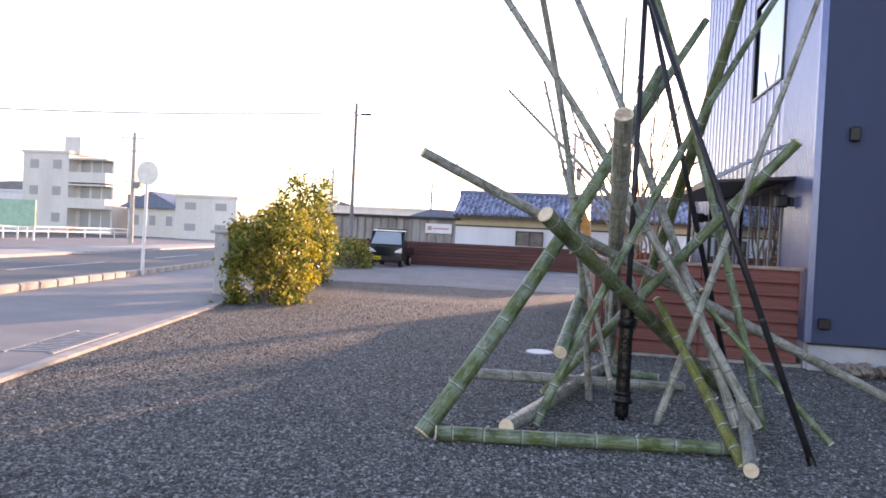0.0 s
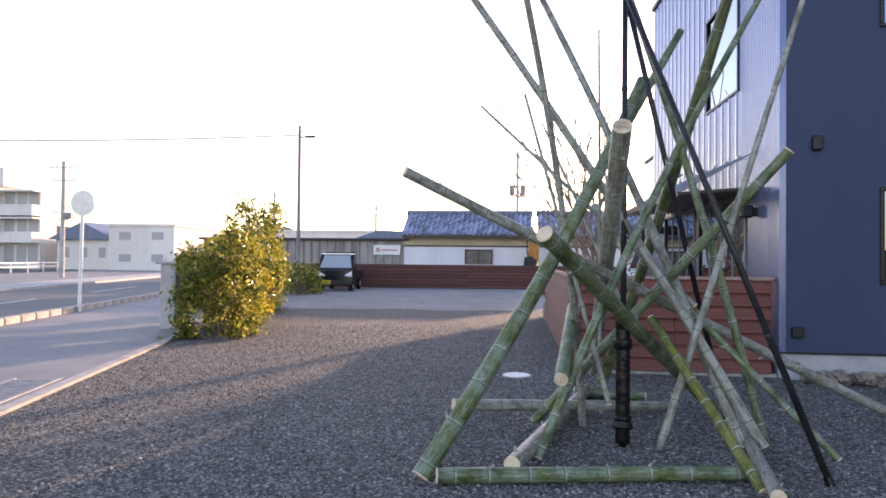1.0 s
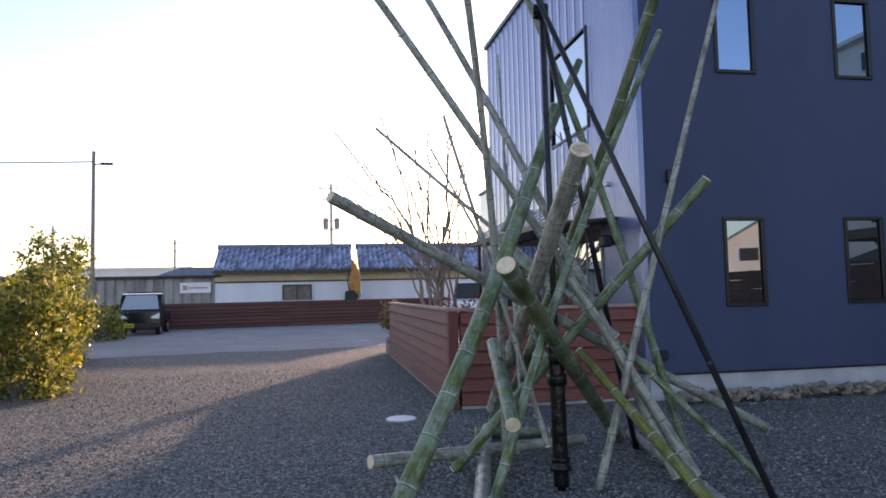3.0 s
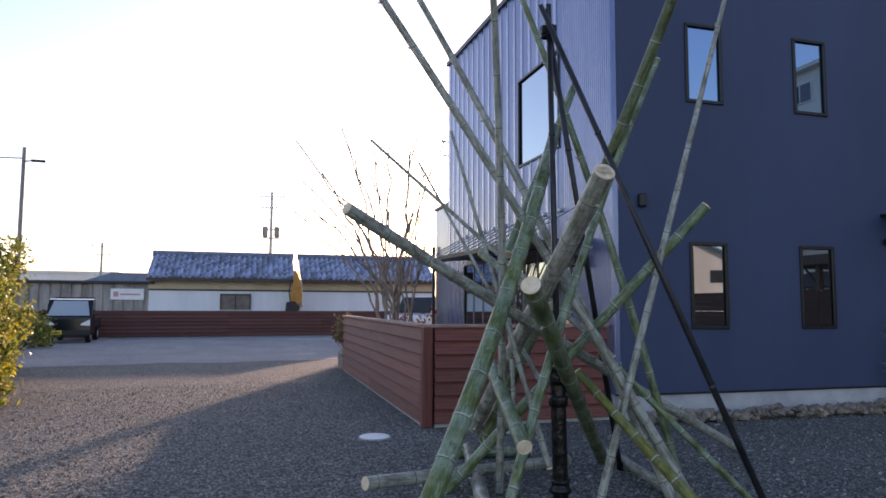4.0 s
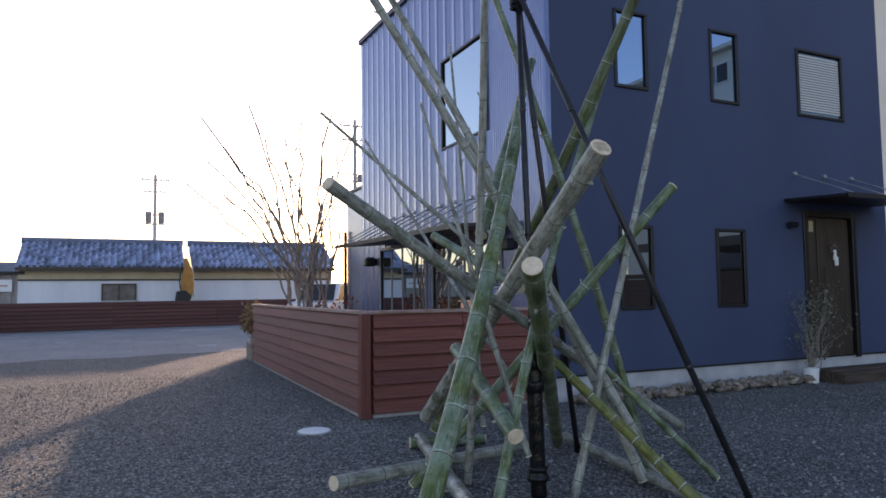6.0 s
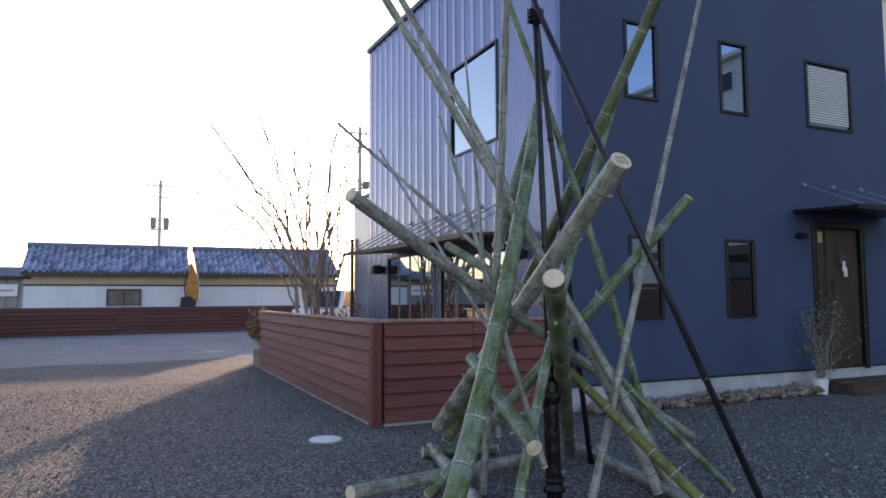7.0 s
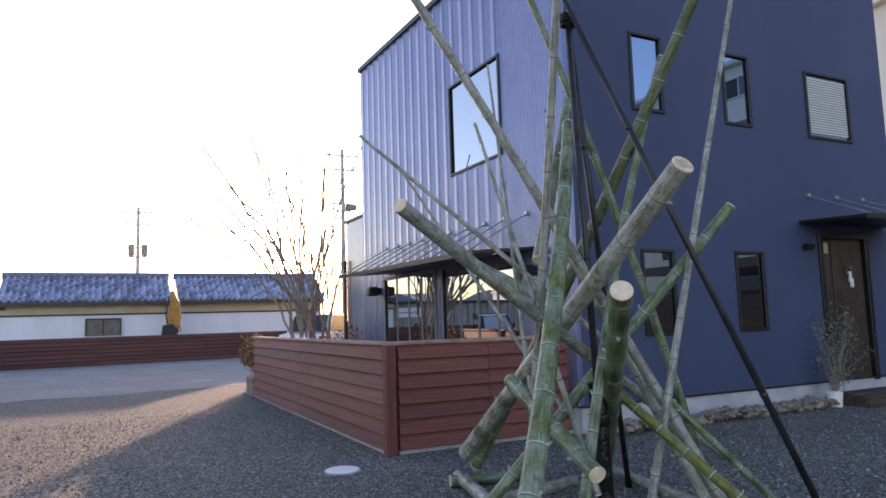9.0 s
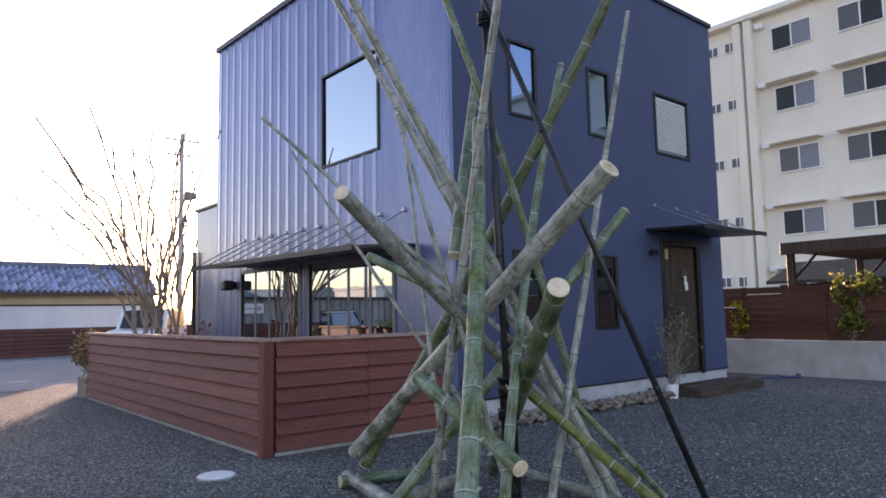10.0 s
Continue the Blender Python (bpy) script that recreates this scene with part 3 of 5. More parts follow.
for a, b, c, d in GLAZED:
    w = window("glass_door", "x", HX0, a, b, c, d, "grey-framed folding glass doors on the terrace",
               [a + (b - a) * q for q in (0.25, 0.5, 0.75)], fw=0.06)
    for ob in w.children:
        if ob.name.startswith(("window_frame", "mullion")):
            ob.data.materials[0] = M_GREYFRAME

# front door
door = part("door", Geo().box((7.97, HY0 + 0.05, 0.27), (8.96, HY0 + 0.1, 2.34)), M_BROWN, house, "dark brown entrance door with side panel")
part("leaf", Geo().box((8.23, HY0 + 0.025, 0.30), (8.93, HY0 + 0.05, 2.32), 0.006), M_BROWN, door)
part("side_panel", Geo().box((7.99, HY0 + 0.03, 0.30), (8.21, HY0 + 0.05, 2.32), 0.006), M_BROWN, door)
g = Geo()
for a, b, c, d in ((7.89, 7.97, 0.26, 2.42), (8.96, 9.04, 0.26, 2.42), (7.97, 8.96, 2.34, 2.42)):
    g.box((a, HY0 - 0.03, c), (b, HY0 + 0.1, d), 0.006)
part("door_frame", g, M_FRAME, door)
part("handle", Geo().tube([(8.29, HY0 - 0.03, 1.0), (8.29, HY0 - 0.03, 1.6)], [0.012, 0.012], 8), M_FRAME, door)
part("notice", Geo().box((8.06, HY0 + 0.022, 2.12), (8.15, HY0 + 0.03, 2.28)), M_CREAM, door, "small pale notice")
wreath = thing("door_ornament", (8.56, HY0, 1.8), "white ribbon ornament with dark sprigs hung on the door", "ornament")
g = Geo()
for k in range(9):
    a = k * 0.7
    g.tube([(8.55 + 0.05 * math.cos(a), HY0 - 0.005, 1.86 + 0.05 * math.sin(a)), (8.55 + 0.13 * math.cos(a), HY0 - 0.03, 1.86 + 0.11 * math.sin(a))], [0.014, 0.003], 5)
part("sprig", g, M_BARK, wreath)
part("ribbon", Geo().box((8.54, HY0 - 0.03, 1.70), (8.585, HY0 + 0.02, 1.86), 0.015).box((8.57, HY0 - 0.035, 1.62), (8.61, HY0 + 0.02, 1.76), 0.012), M_WHITE, wreath)


# awnings
def awning(axis, wall, u0, u1, z, reach, drop, rods, rod_z, label, fall=0.0):
    a = part("awning", (lambda g: g)(Geo().box((0, 0, 0), (0.001, 0.001, 0.001))), M_BLACKMETAL, house, label)
    g = Geo()
    def at(u, d, zz):
        zz -= fall * (u1 - u) / (u1 - u0)
        return (u, wall - d, zz) if axis == "y" else (wall - d, u, zz)
    vs = [at(u, d, z - drop * d / reach + t) for t in (0, 0.035) for d in (0, reach) for u in (u0, u1)]
    g.add(vs, [(0, 2, 3, 1), (4, 5, 7, 6), (0, 1, 5, 4), (2, 6, 7, 3), (0, 4, 6, 2), (1, 3, 7, 5)])
    part("sheet", g, M_BLACKMETAL, a)
    g = Geo()
    vs = [at(u, d, z - drop + t) for t in (-0.02, 0.045) for d in (reach, reach + 0.012) for u in (u0, u1)]
    g.add(vs, [(0, 2, 3, 1), (4, 5, 7, 6), (0, 1, 5, 4), (2, 6, 7, 3), (0, 4, 6, 2), (1, 3, 7, 5)])
    part("fascia", g, M_BLACKMETAL, a)
    for u in rods:
        part("stay_rod", Geo().tube([at(u, 0.0, rod_z), at(u, reach * 0.92, z - drop + 0.06)], [0.011, 0.011], 6), M_STEEL, a)
        part("bracket", Geo().tube([at(u, 0.0, rod_z), at(u, 0.035, rod_z)], [0.035, 0.03], 10), M_STEEL, a)
    return a


awning("x", HX0, 9.1, 14.2, 2.22, 0.95, 0.07, [9.35 + k * 0.535 for k in range(10)], 2.70, "wide black sheet-metal awning on steel stay rods", 0.06)
awning("y", HY0, 7.52, 9.5, 2.54, 0.95, 0.04, [7.76, 8.40, 9.02], 2.95, "thin black entrance canopy on steel stay rods")

# small fittings on the walls
for (x, z, w, h) in ((3.88, 2.59, 0.1, 0.16), (3.68, 0.52, 0.12, 0.12)):
    part("vent_hood", Geo().box((x - w / 2, HY0 - 0.07, z - h / 2), (x + w / 2, HY0, z + h / 2), 0.015), M_BLACKMETAL, house, "small dark vent hood")
lamp = part("wall_lamp", Geo().box((HX0 - 0.04, 14.53, 1.84), (HX0, 14.63, 1.98), 0.01), M_BLACKMETAL, house, "black wall lamp")
part("lamp_head", Geo().box((HX0 - 0.26, 14.48, 1.82), (HX0 - 0.05, 14.68, 2.0), 0.03), M_BLACKMETAL, lamp)
lamp = part("wall_lamp", Geo().tube([(7.60, HY0, 2.2), (7.60, HY0 - 0.06, 2.2)], [0.035, 0.035], 12), M_BLACKMETAL, house, "small black spot lamp beside the door")
part("lamp_head", Geo().tube([(7.53, HY0 - 0.07, 2.2), (7.68, HY0 - 0.07, 2.2)], [0.045, 0.04], 12), M_BLACKMETAL, lamp)
lamp = part("wall_lamp", Geo().box((HX0 - 0.05, 9.17, 1.84), (HX0, 9.25, 1.95), 0.01), M_BLACKMETAL, house, "black cube lamp on the corner")
part("lamp_head", Geo().box((HX0 - 0.2, 9.14, 1.82), (HX0 - 0.06, 9.28, 1.97), 0.02), M_BLACKMETAL, lamp)

annex = thing("annex", (5, 16.4, 0), "low grey-blue lean-to wing behind the house", "annex")
part("wall", Geo().box((HX0 + 0.06, HY1 + 0.005, 0), (8.5, 16.75, 3.55)), M_ANNEX, annex)
part("coping", Geo().box((HX0 + 0.02, HY1 + 0.006, 3.55), (8.55, 16.8, 3.62), 0.01), M_BLACKMETAL, annex)
part("downpipe", Geo().tube([(HX0 + 0.0, 16.7, 0.0), (HX0 + 0.0, 16.7, 2.7)], [0.04, 0.04], 8), M_BLACKMETAL, annex)

# step and stones by the door
for k, (x0, x1, y0, y1, h) in enumerate(((7.75, 9.75, 7.80, 8.02, 0.15), (7.78, 9.78, 8.03, 8.28, 0.16), (7.9, 9.5, 8.29, 8.40, 0.15))):
    single("timber_step", Geo().box((x0, y0, -0.05), (x1, y1, h), 0.02), M_SLEEPER, "dark weathered sleeper laid as a step before the door", "step", "doorstep sleepers")


def stone_mesh(seed, s):
    bm = bmesh.new()
    bmesh.ops.create_icosphere(bm, subdivisions=1, radius=1.0)
    rr = random.Random(seed)
    off = Vector((rr.random() * 9, rr.random() * 9, 0))
    for v in bm.verts:
        v.co *= 0.75 + 0.5 * noise.noise(v.co * 0.9 + off)
        v.co.x *= s[0]
        v.co.y *= s[1]
        v.co.z *= s[2]
    me = bpy.data.meshes.new("border_stone")
    bm.to_mesh(me)
    bm.free()
    me.materials.append(M_ROCK)
    return me


stones = [stone_mesh(k, (0.09 + 0.03 * (k % 3), 0.07 + 0.02 * (k % 2), 0.055 + 0.015 * (k % 4))) for k in range(7)]
border = thing("stone_border", (5.5, 8.2, 0), "row of rough brown stones piled along the house plinth", "stone border")
rr = random.Random(7)
for k in range(280):
    x = 3.7 + 3.85 * k / 280
    ob = part("border_stone", stones[k % 7], None, border)
    ob.matrix_basis = Matrix.LocRotScale((x + rr.uniform(-0.03, 0.03), 8.24 + rr.uniform(-0.15, 0.1), 0.04 + rr.uniform(-0.01, 0.07)), Euler((rr.uniform(-0.4, 0.4), rr.uniform(-0.4, 0.4), rr.uniform(0, 6.3))), (rr.uniform(0.5, 0.85),) * 3)

# ---- terrace fence of lapped red boards ----
FX, FY, FH, FYE = 1.27, 8.59, 1.09, 15.3


def lap_fence(name, p0, p1, height, rows, side, label, mat, thick=0.03, piece=2.4, cap=True):
    """Lapped boards from p0 to p1; side: unit vector to the face that shows."""
    p0, p1 = Vector(p0), Vector(p1)
    d = p1 - p0
    L = d.length
    d.normalize()
    f = thing(name, tuple((p0 + p1) / 2), label, "fence")
    rot = Matrix(((d.x, side[0], 0, 0), (d.y, side[1], 0, 0), (0, 0, 1, 0), (0, 0, 0, 1)))
    hb = (height - 0.05) / rows
    n = max(1, round(L / piece))
    made = {}
    for k in range(n):
        w = L / n - 0.006
        key = round(w, 4)
        if key not in made:
            g = Geo()
            g.prism([(0.0, 0.0), (0.042, 0.0), (0.047, 0.005), (0.008, hb - 0.006), (0.0, hb - 0.006)], -w / 2, w / 2, 0)
            made[key] = g.mesh("board", mat)
        for r in range(rows):
            ob = part("board", made[key], None, f)
            ob.matrix_basis = Matrix.Translation(p0 + d * ((k + 0.5) * L / n) + Vector((0, 0, 0.04 + r * hb))) @ rot
    back = Geo()
    back.box((0, -thick - 0.02, 0.02), (L, -0.003, height - 0.02), 0, Matrix.Translation(p0) @ rot)
    part("backing", back, mat, f)
    if cap:
        c = Geo()
        c.box((-0.03, -thick - 0.07, height - 0.012), (L + 0.03, 0.045, height + 0.024), 0.006, Matrix.Translation(p0) @ rot)
        part("cap_board", c, M_CAP, f, "worn pale top board")
    return f


fw = lap_fence("terrace_fence", (FX, FYE, 0), (FX, FY + 0.06, 0), FH, 7, (-1, 0), "red-stained lapped board fence round the terrace", M_REDWOOD, piece=3.6)
fs = lap_fence("terrace_fence", (FX + 0.09, FY, 0), (HX0 - 0.06, FY, 0), FH, 7, (0, -1), "red-stained lapped board fence butting the house corner", M_REDWOOD, piece=1.1)
part("corner_post", Geo().box((FX - 0.045, FY - 0.045, 0), (FX + 0.065, FY + 0.075, FH - 0.01), 0.008), M_POST, fs)
g = Geo().box((FX + 0.09, FY - 0.02, -0.1), (HX0, FY + 0.03, 0.04)).box((FX - 0.02, FY, -0.1), (FX + 0.03, FYE, 0.04))
part("footing", g, M_KERB, fs)
single("terrace_deck", Geo().box((FX + 0.12, FY + 0.1, 0.0), (HX0 - 0.02, FYE, 0.22)), M_SLEEPER, "dark timber terrace deck inside the fence", "deck", kind="structure")

# ---- bamboo poles ----
def bow_point(v, s):
    a, b, c = Vector(v[0:3]), Vector(v[3:6]), Vector(v[6:9])
    return a + (b - a) * s + c * (4 * s * (1 - s))


def culm(v, radius, material, label, s0=0.0, s1=1.0, taper=0.25, gap=0.27, seed=0, stubs=0.45, cut0=True, cut1=True):
    """A bamboo pole from its foot to its top, with swollen pale nodes and sawn ends."""
    rr = random.Random(seed)
    L = (bow_point(v, s1) - bow_point(v, s0)).length
    base = bow_point(v, s0)
    t = thing("bamboo_pole", tuple(base), label, "bamboo pole", "poles of the bamboo structure")
    n = max(2, round(L / 0.03))

    def rad(s):
        return radius * (1 - taper * (s - s0) / (s1 - s0))

    nodes, q = [], rr.uniform(0.06, 0.2)
    while q < L - 0.05:
        nodes.append(q)
        q += gap * rr.uniform(0.85, 1.15) * (0.8 + 0.35 * q / L)
    pts, rads = [], []
    for i in range(n + 1):
        s = s0 + (s1 - s0) * i / n
        d = min([abs(i * L / n - x) for x in nodes] + [9])
        pts.append(bow_point(v, s))
        rads.append(rad(s) * (1.0 + (0.02 if d < 0.03 else 0.0)))
    skin = part("culm", Geo().tube(pts, rads, 18, cap=False), material, t, smooth=True)
    wax = []
    for i in range(n + 1):
        below = min([x - i * L / n for x in nodes if x >= i * L / n] + [9])
        above = min([i * L / n - x for x in nodes if x < i * L / n] + [9])
        wax += [max(0.0, 1 - below / 0.11, 0.7 - above / 0.07)] * 18
    skin.data.attributes.new("node_near", "FLOAT", "POINT").data.foreach_set("value", wax)
    grain, foot = [], []
    for i in range(n + 1):
        for k in range(18):
            a = 2 * math.pi * k / 18
            grain += [rads[i] * math.cos(a) + seed, rads[i] * math.sin(a), i * L / n * 0.12]
            foot.append(min(1.0, max(0.0, 1.7 - 2.6 * i / n)))
    skin.data.attributes.new("culm_co", "FLOAT_VECTOR", "POINT").data.foreach_set("vector", grain)
    skin.data.attributes.new("butt", "FLOAT", "POINT").data.foreach_set("value", foot)
    for x in nodes:
        s = s0 + (s1 - s0) * x / L
        c, r = bow_point(v, s), rad(s)
        d = (bow_point(v, s + 0.01) - bow_point(v, s - 0.01)).normalized()
        offs = ((-0.007, 0.99), (-0.003, 1.045), (0.0, 1.02), (0.003, 1.05), (0.006, 0.99))
        ring = part("node", Geo().tube([c + d * o for o, f in offs], [r * f for o, f in offs], 18, cap=False), M_NODE, t, smooth=True)
        offs = ((-0.013, 0.99), (-0.011, 1.022), (-0.006, 1.022), (-0.0055, 0.99))
        part("node_scar", Geo().tube([c + d * o for o, f in offs], [r * f for o, f in offs], 18, cap=False), M_SCAR, ring)
        if rr.random() < stubs:
            side = d.cross(Vector((rr.uniform(-1, 1), rr.uniform(-1, 1), rr.uniform(-1, 1)))).normalized()
            tip = c + side * (r + rr.uniform(0.012, 0.03)) + d * rr.uniform(0.012, 0.03)
            part("branch_stub", Geo().tube([c + side * r * 0.9, tip], [r * 0.17 + 0.002, r * 0.1 + 0.002], 7), M_NODE, ring)
    for end, sgn, on in ((s0, -1, cut0), (s1, 1, cut1)):
        c, r = bow_point(v, end), rad(end)
        d = (bow_point(v, end + 0.01) - bow_point(v, end - 0.01)).normalized() * sgn
        prof = ((-0.004, 1.004), (0.002, 1.0), (0.004, 0.96), (0.004, 0.84), (-0.012, 0.80))
        cut = part("cut_end", Geo().tube([c + d * o for o, f in prof], [r * f for o, f in prof], 18, cap=False), M_CUT, t, "pale sawn end")
        prof = ((-0.012, 0.81), (-0.010, 0.55), (-0.015, 0.25), (-0.016, 0.02))
        part("diaphragm", Geo().tube([c + d * o for o, f in prof], [r * f for o, f in prof], 18, cap=True), M_PITH, cut)
    return t


culm((0.088, 4.536, 0.021, 1.564, 5.892, 2.65, 0.063, 0.02, -0.013), 0.058, M_GREEN, "thick green bamboo pole leaning on the bundle, split foot on gravel", 0, 1, 0.3, 0.31, 1)
culm((0.131, 4.854, 0.05, 1.94, 6.311, 3.155, -0, 0, 0), 0.04, M_GREEN, "green bamboo pole with a sawn top leaning in the bundle", 0.52, 1, 0.25, 0.28, 2)
culm((2.278, 6.574, 0.051, 0.785, 4.56, 1.426, 0, -0, 0), 0.05, M_DARK, "thick olive bamboo pole with a pale sawn upper end", 0, 1, -0.05, 0.26, 3)
culm((1.352, 7.175, 0.242, 1.218, 4.562, 2.04, -0, -0, -0), 0.055, M_BLEACHED, "thick grey weathered bamboo pole with a broad sawn top", 0, 1, -0.05, 0.31, 4)
culm((3.699, 6.646, 0.043, -0.101, 5.005, 1.844, -0.017, 0.042, 0), 0.04, M_GREY, "long grey bamboo pole slanting across the bundle to the gravel", 0, 1, 0.1, 0.32, 5)
culm((0.781, 6.09, 0.006, 2.402, 5.296, 2.012, 0, -0, -0), 0.038, M_GREEN, "green bamboo pole slanting through the bundle", 0, 1, 0.05, 0.3, 6)
culm((0.19, 4.47, 0.05, 1.99, 4.78, 0.05, 0, 0, 0), 0.045, M_GREEN, "green bamboo pole lying on the gravel as base rail", 0, 1, 0.1, 0.26, 7)
culm((0.158, 5.825, 0.165, 1.95, 6.55, 0.06, 0, 0, 0), 0.045, M_GREY, "grey bamboo pole lying at the rear as base rail", 0, 1, 0.1, 0.32, 8)
culm((0.612, 4.568, 0.1, 1.306, 7.214, 0.06, -0, 0, -0), 0.05, M_GREY, "grey bamboo pole lying on the gravel with sawn end", 0, 1, 0.05, 0.32, 9)
culm((1.962, 4.273, 0.08, 2.444, 6.693, 0.06, -0.001, 0, -0.001), 0.04, M_GREY, "weathered bamboo pole lying on gravel with sawn end", 0, 1, 0.1, 0.32, 10)
culm((1.994, 4.605, 0.022, 1.606, 5.594, 0.837, -0.001, 0.001, -0.001), 0.035, M_YELLOW, "yellow-green bamboo pole leaning on the bundle", -0.02, 1.04, 0.15, 0.19, 11)
culm((1.6, 5.407, -0.015, 2.682, 5.383, 3.58, 0, -0, -0), 0.028, M_GREY, "slender pale grey bamboo pole rising upright", 0, 1, 0.45, 0.3, 12)
culm((1.433, 7.156, 0.132, 2.006, 5.386, 2.973, 0.018, -0.024, -0.012), 0.05, M_DARK, "dark olive bamboo pole rising through the bundle", 0, 1.45, 0.35, 0.3, 13)
culm((0.773, 4.981, 0.031, 2.386, 5.809, 3.226, -0.065, 0.026, -0.011), 0.032, M_GREEN, "slender green bamboo pole leaning upright", 0, 1, 0.3, 0.26, 14)
culm((2.265, 5.361, 0.056, 0.409, 5.646, 3.051, 0.035, 0.036, 0.02), 0.035, M_GREY, "long grey bamboo pole fanning out high above the bundle", 0, 1.5, 0.4, 0.33, 15)
culm((1.16, 6.049, -0.168, 0.768, 4.987, 2.48, 0.046, 0.049, 0.023), 0.028, M_GREY, "thin grey bamboo pole standing steeply", 0.06, 1.6, 0.4, 0.32, 16)
culm((2.133, 5.366, 0.047, 1.004, 6.386, 3.12, 0.031, -0.007, 0.012), 0.038, M_GREY, "long grey-green bamboo pole fanning out high above the bundle", 0, 1.5, 0.4, 0.32, 17)
culm((1.275, 5.936, 0.05, 1.312, 6.528, 3.26, -0, 0, -0), 0.018, M_GREY, "thin bamboo rod standing nearly upright", 0.1, 1, 0.5, 0.3, 18)
culm((2.777, 5.212, 0.05, 0.304, 6.653, 2.642, -0, 0, -0), 0.022, M_GREY, "thin bamboo rod slanting out of the bundle", 0.35, 1, 0.5, 0.3, 19)
culm((1.332, 5.376, 0.05, 0.679, 5.652, 2.493, 0, -0, 0), 0.02, M_GREY, "thin bamboo rod with trimmed branch stubs", 0.1, 1, 0.5, 0.28, 20)
culm((1.798, 5.727, 0.05, 0.861, 7.309, 2.625, 0, -0, 0), 0.018, M_GREY, "thin bamboo rod leaning out at the back", 0.25, 1, 0.5, 0.28, 21)
culm((2.348, 5.546, -0.019, 1.559, 5.955, 3.073, 0.034, -0.034, -0.015), 0.032, M_GREEN, "green bamboo pole leaning back through the bundle", 0, 1.5, 0.35, 0.31, 22)
culm((0.911, 4.955, 0.529, 1.067, 5.983, 0.916, 0.001, -0, 0.001), 0.045, M_GREEN, "short green bamboo pole with a sawn lower end", 0, 1, 0, 0.26, 23)
culm((2.703, 5.286, 0.01, 1.848, 5.64, 0.943, -0.001, 0, -0.001), 0.025, M_GREEN, "thin green bamboo pole slanting to the gravel", 0, 1, 0.1, 0.28, 24)
culm((1.18, 7.12, 0.05, 1.8, 6.95, 0.05, 0, 0, 0), 0.045, M_GREEN, "green bamboo pole lying at the back as base rail", 0, 1, 0.1, 0.32, 40)
culm((1.45, 5.75, 1.32, 1.33, 6.91, 1.77, 0, 0, 0), 0.036, M_GREEN, "short green bamboo pole with a sawn upper end", 0, 1, 0.0, 0.28, 41)


# ---- black steel poles ----
def black_pole(foot, head, radius, label, over=0.12):
    a, b = Vector(foot), Vector(head)
    d = (b - a).normalized()
    t = thing("black_pole", foot, label, "pole", "black steel tripod poles")
    part("tube", Geo().tube([a, b + d * over], [radius, radius * 0.92], 14), M_BLACK, t, smooth=True)
    part("foot_cap", Geo().tube([a - d * 0.004, a + d * 0.05], [radius * 1.2, radius * 1.15], 14), M_WRAP, t)
    L = (b - a).length
    for k in range(1, 4):
        c = a + d * (L * k / 4)
        part("joint", Geo().tube([c - d * 0.012, c, c + d * 0.012], [radius * 1.02, radius * 1.14, radius * 1.02], 14), M_BLACK, t)
    return t


black_pole((2.423, 4.753, 0.005), (1.339, 5.543, 3.301), 0.021, "slanting black pole with its foot on the gravel")
centre_pole = black_pole((1.363, 5.440, 0.005), (1.394, 5.631, 3.341), 0.022, "upright black pole at the centre, its foot wrapped in plastic")
black_pole((2.327, 6.357, 0.005), (1.372, 5.597, 3.281), 0.022, "black pole leaning to the back of the bundle")

ca0, cb0 = Vector((1.363, 5.44, 0.005)), Vector((1.394, 5.631, 3.341))
dz = (cb0 - ca0).normalized()


def wrap(z0, z1, r, wob, seed):
    rr = random.Random(seed)
    n = max(3, int((z1 - z0) / 0.02))
    return Geo().tube([ca0 + dz * (z0 + (z1 - z0) * i / n) for i in range(n + 1)], [r * (1 + wob * rr.uniform(-1, 1)) for i in range(n + 1)], 14)


part("plastic_sleeve", wrap(0.02, 0.86, 0.05, 0.016, 1), M_WRAP, centre_pole, "glossy black plastic sleeve", smooth=True)
part("strap", wrap(0.12, 0.20, 0.064, 0.12, 2), M_WRAP, centre_pole, smooth=True)
part("strap", wrap(0.66, 0.73, 0.064, 0.14, 3), M_WRAP, centre_pole, smooth=True)
part("strap", wrap(0.80, 0.92, 0.058, 0.14, 4), M_WRAP, centre_pole, smooth=True)
lash = thing("pole_lashing", (1.37, 5.6, 3.2), "black strap lashing where the three poles cross", "lashing")
g = Geo().tube([(1.37 + 0.052 * math.cos(k * 0.7), 5.59 + 0.048 * math.sin(k * 0.7), 3.2 + 0.0013 * k + 0.02 * math.sin(k * 0.31)) for k in range(60)], [0.009] * 60, 6)
part("strap", g, M_WRAP, lash)

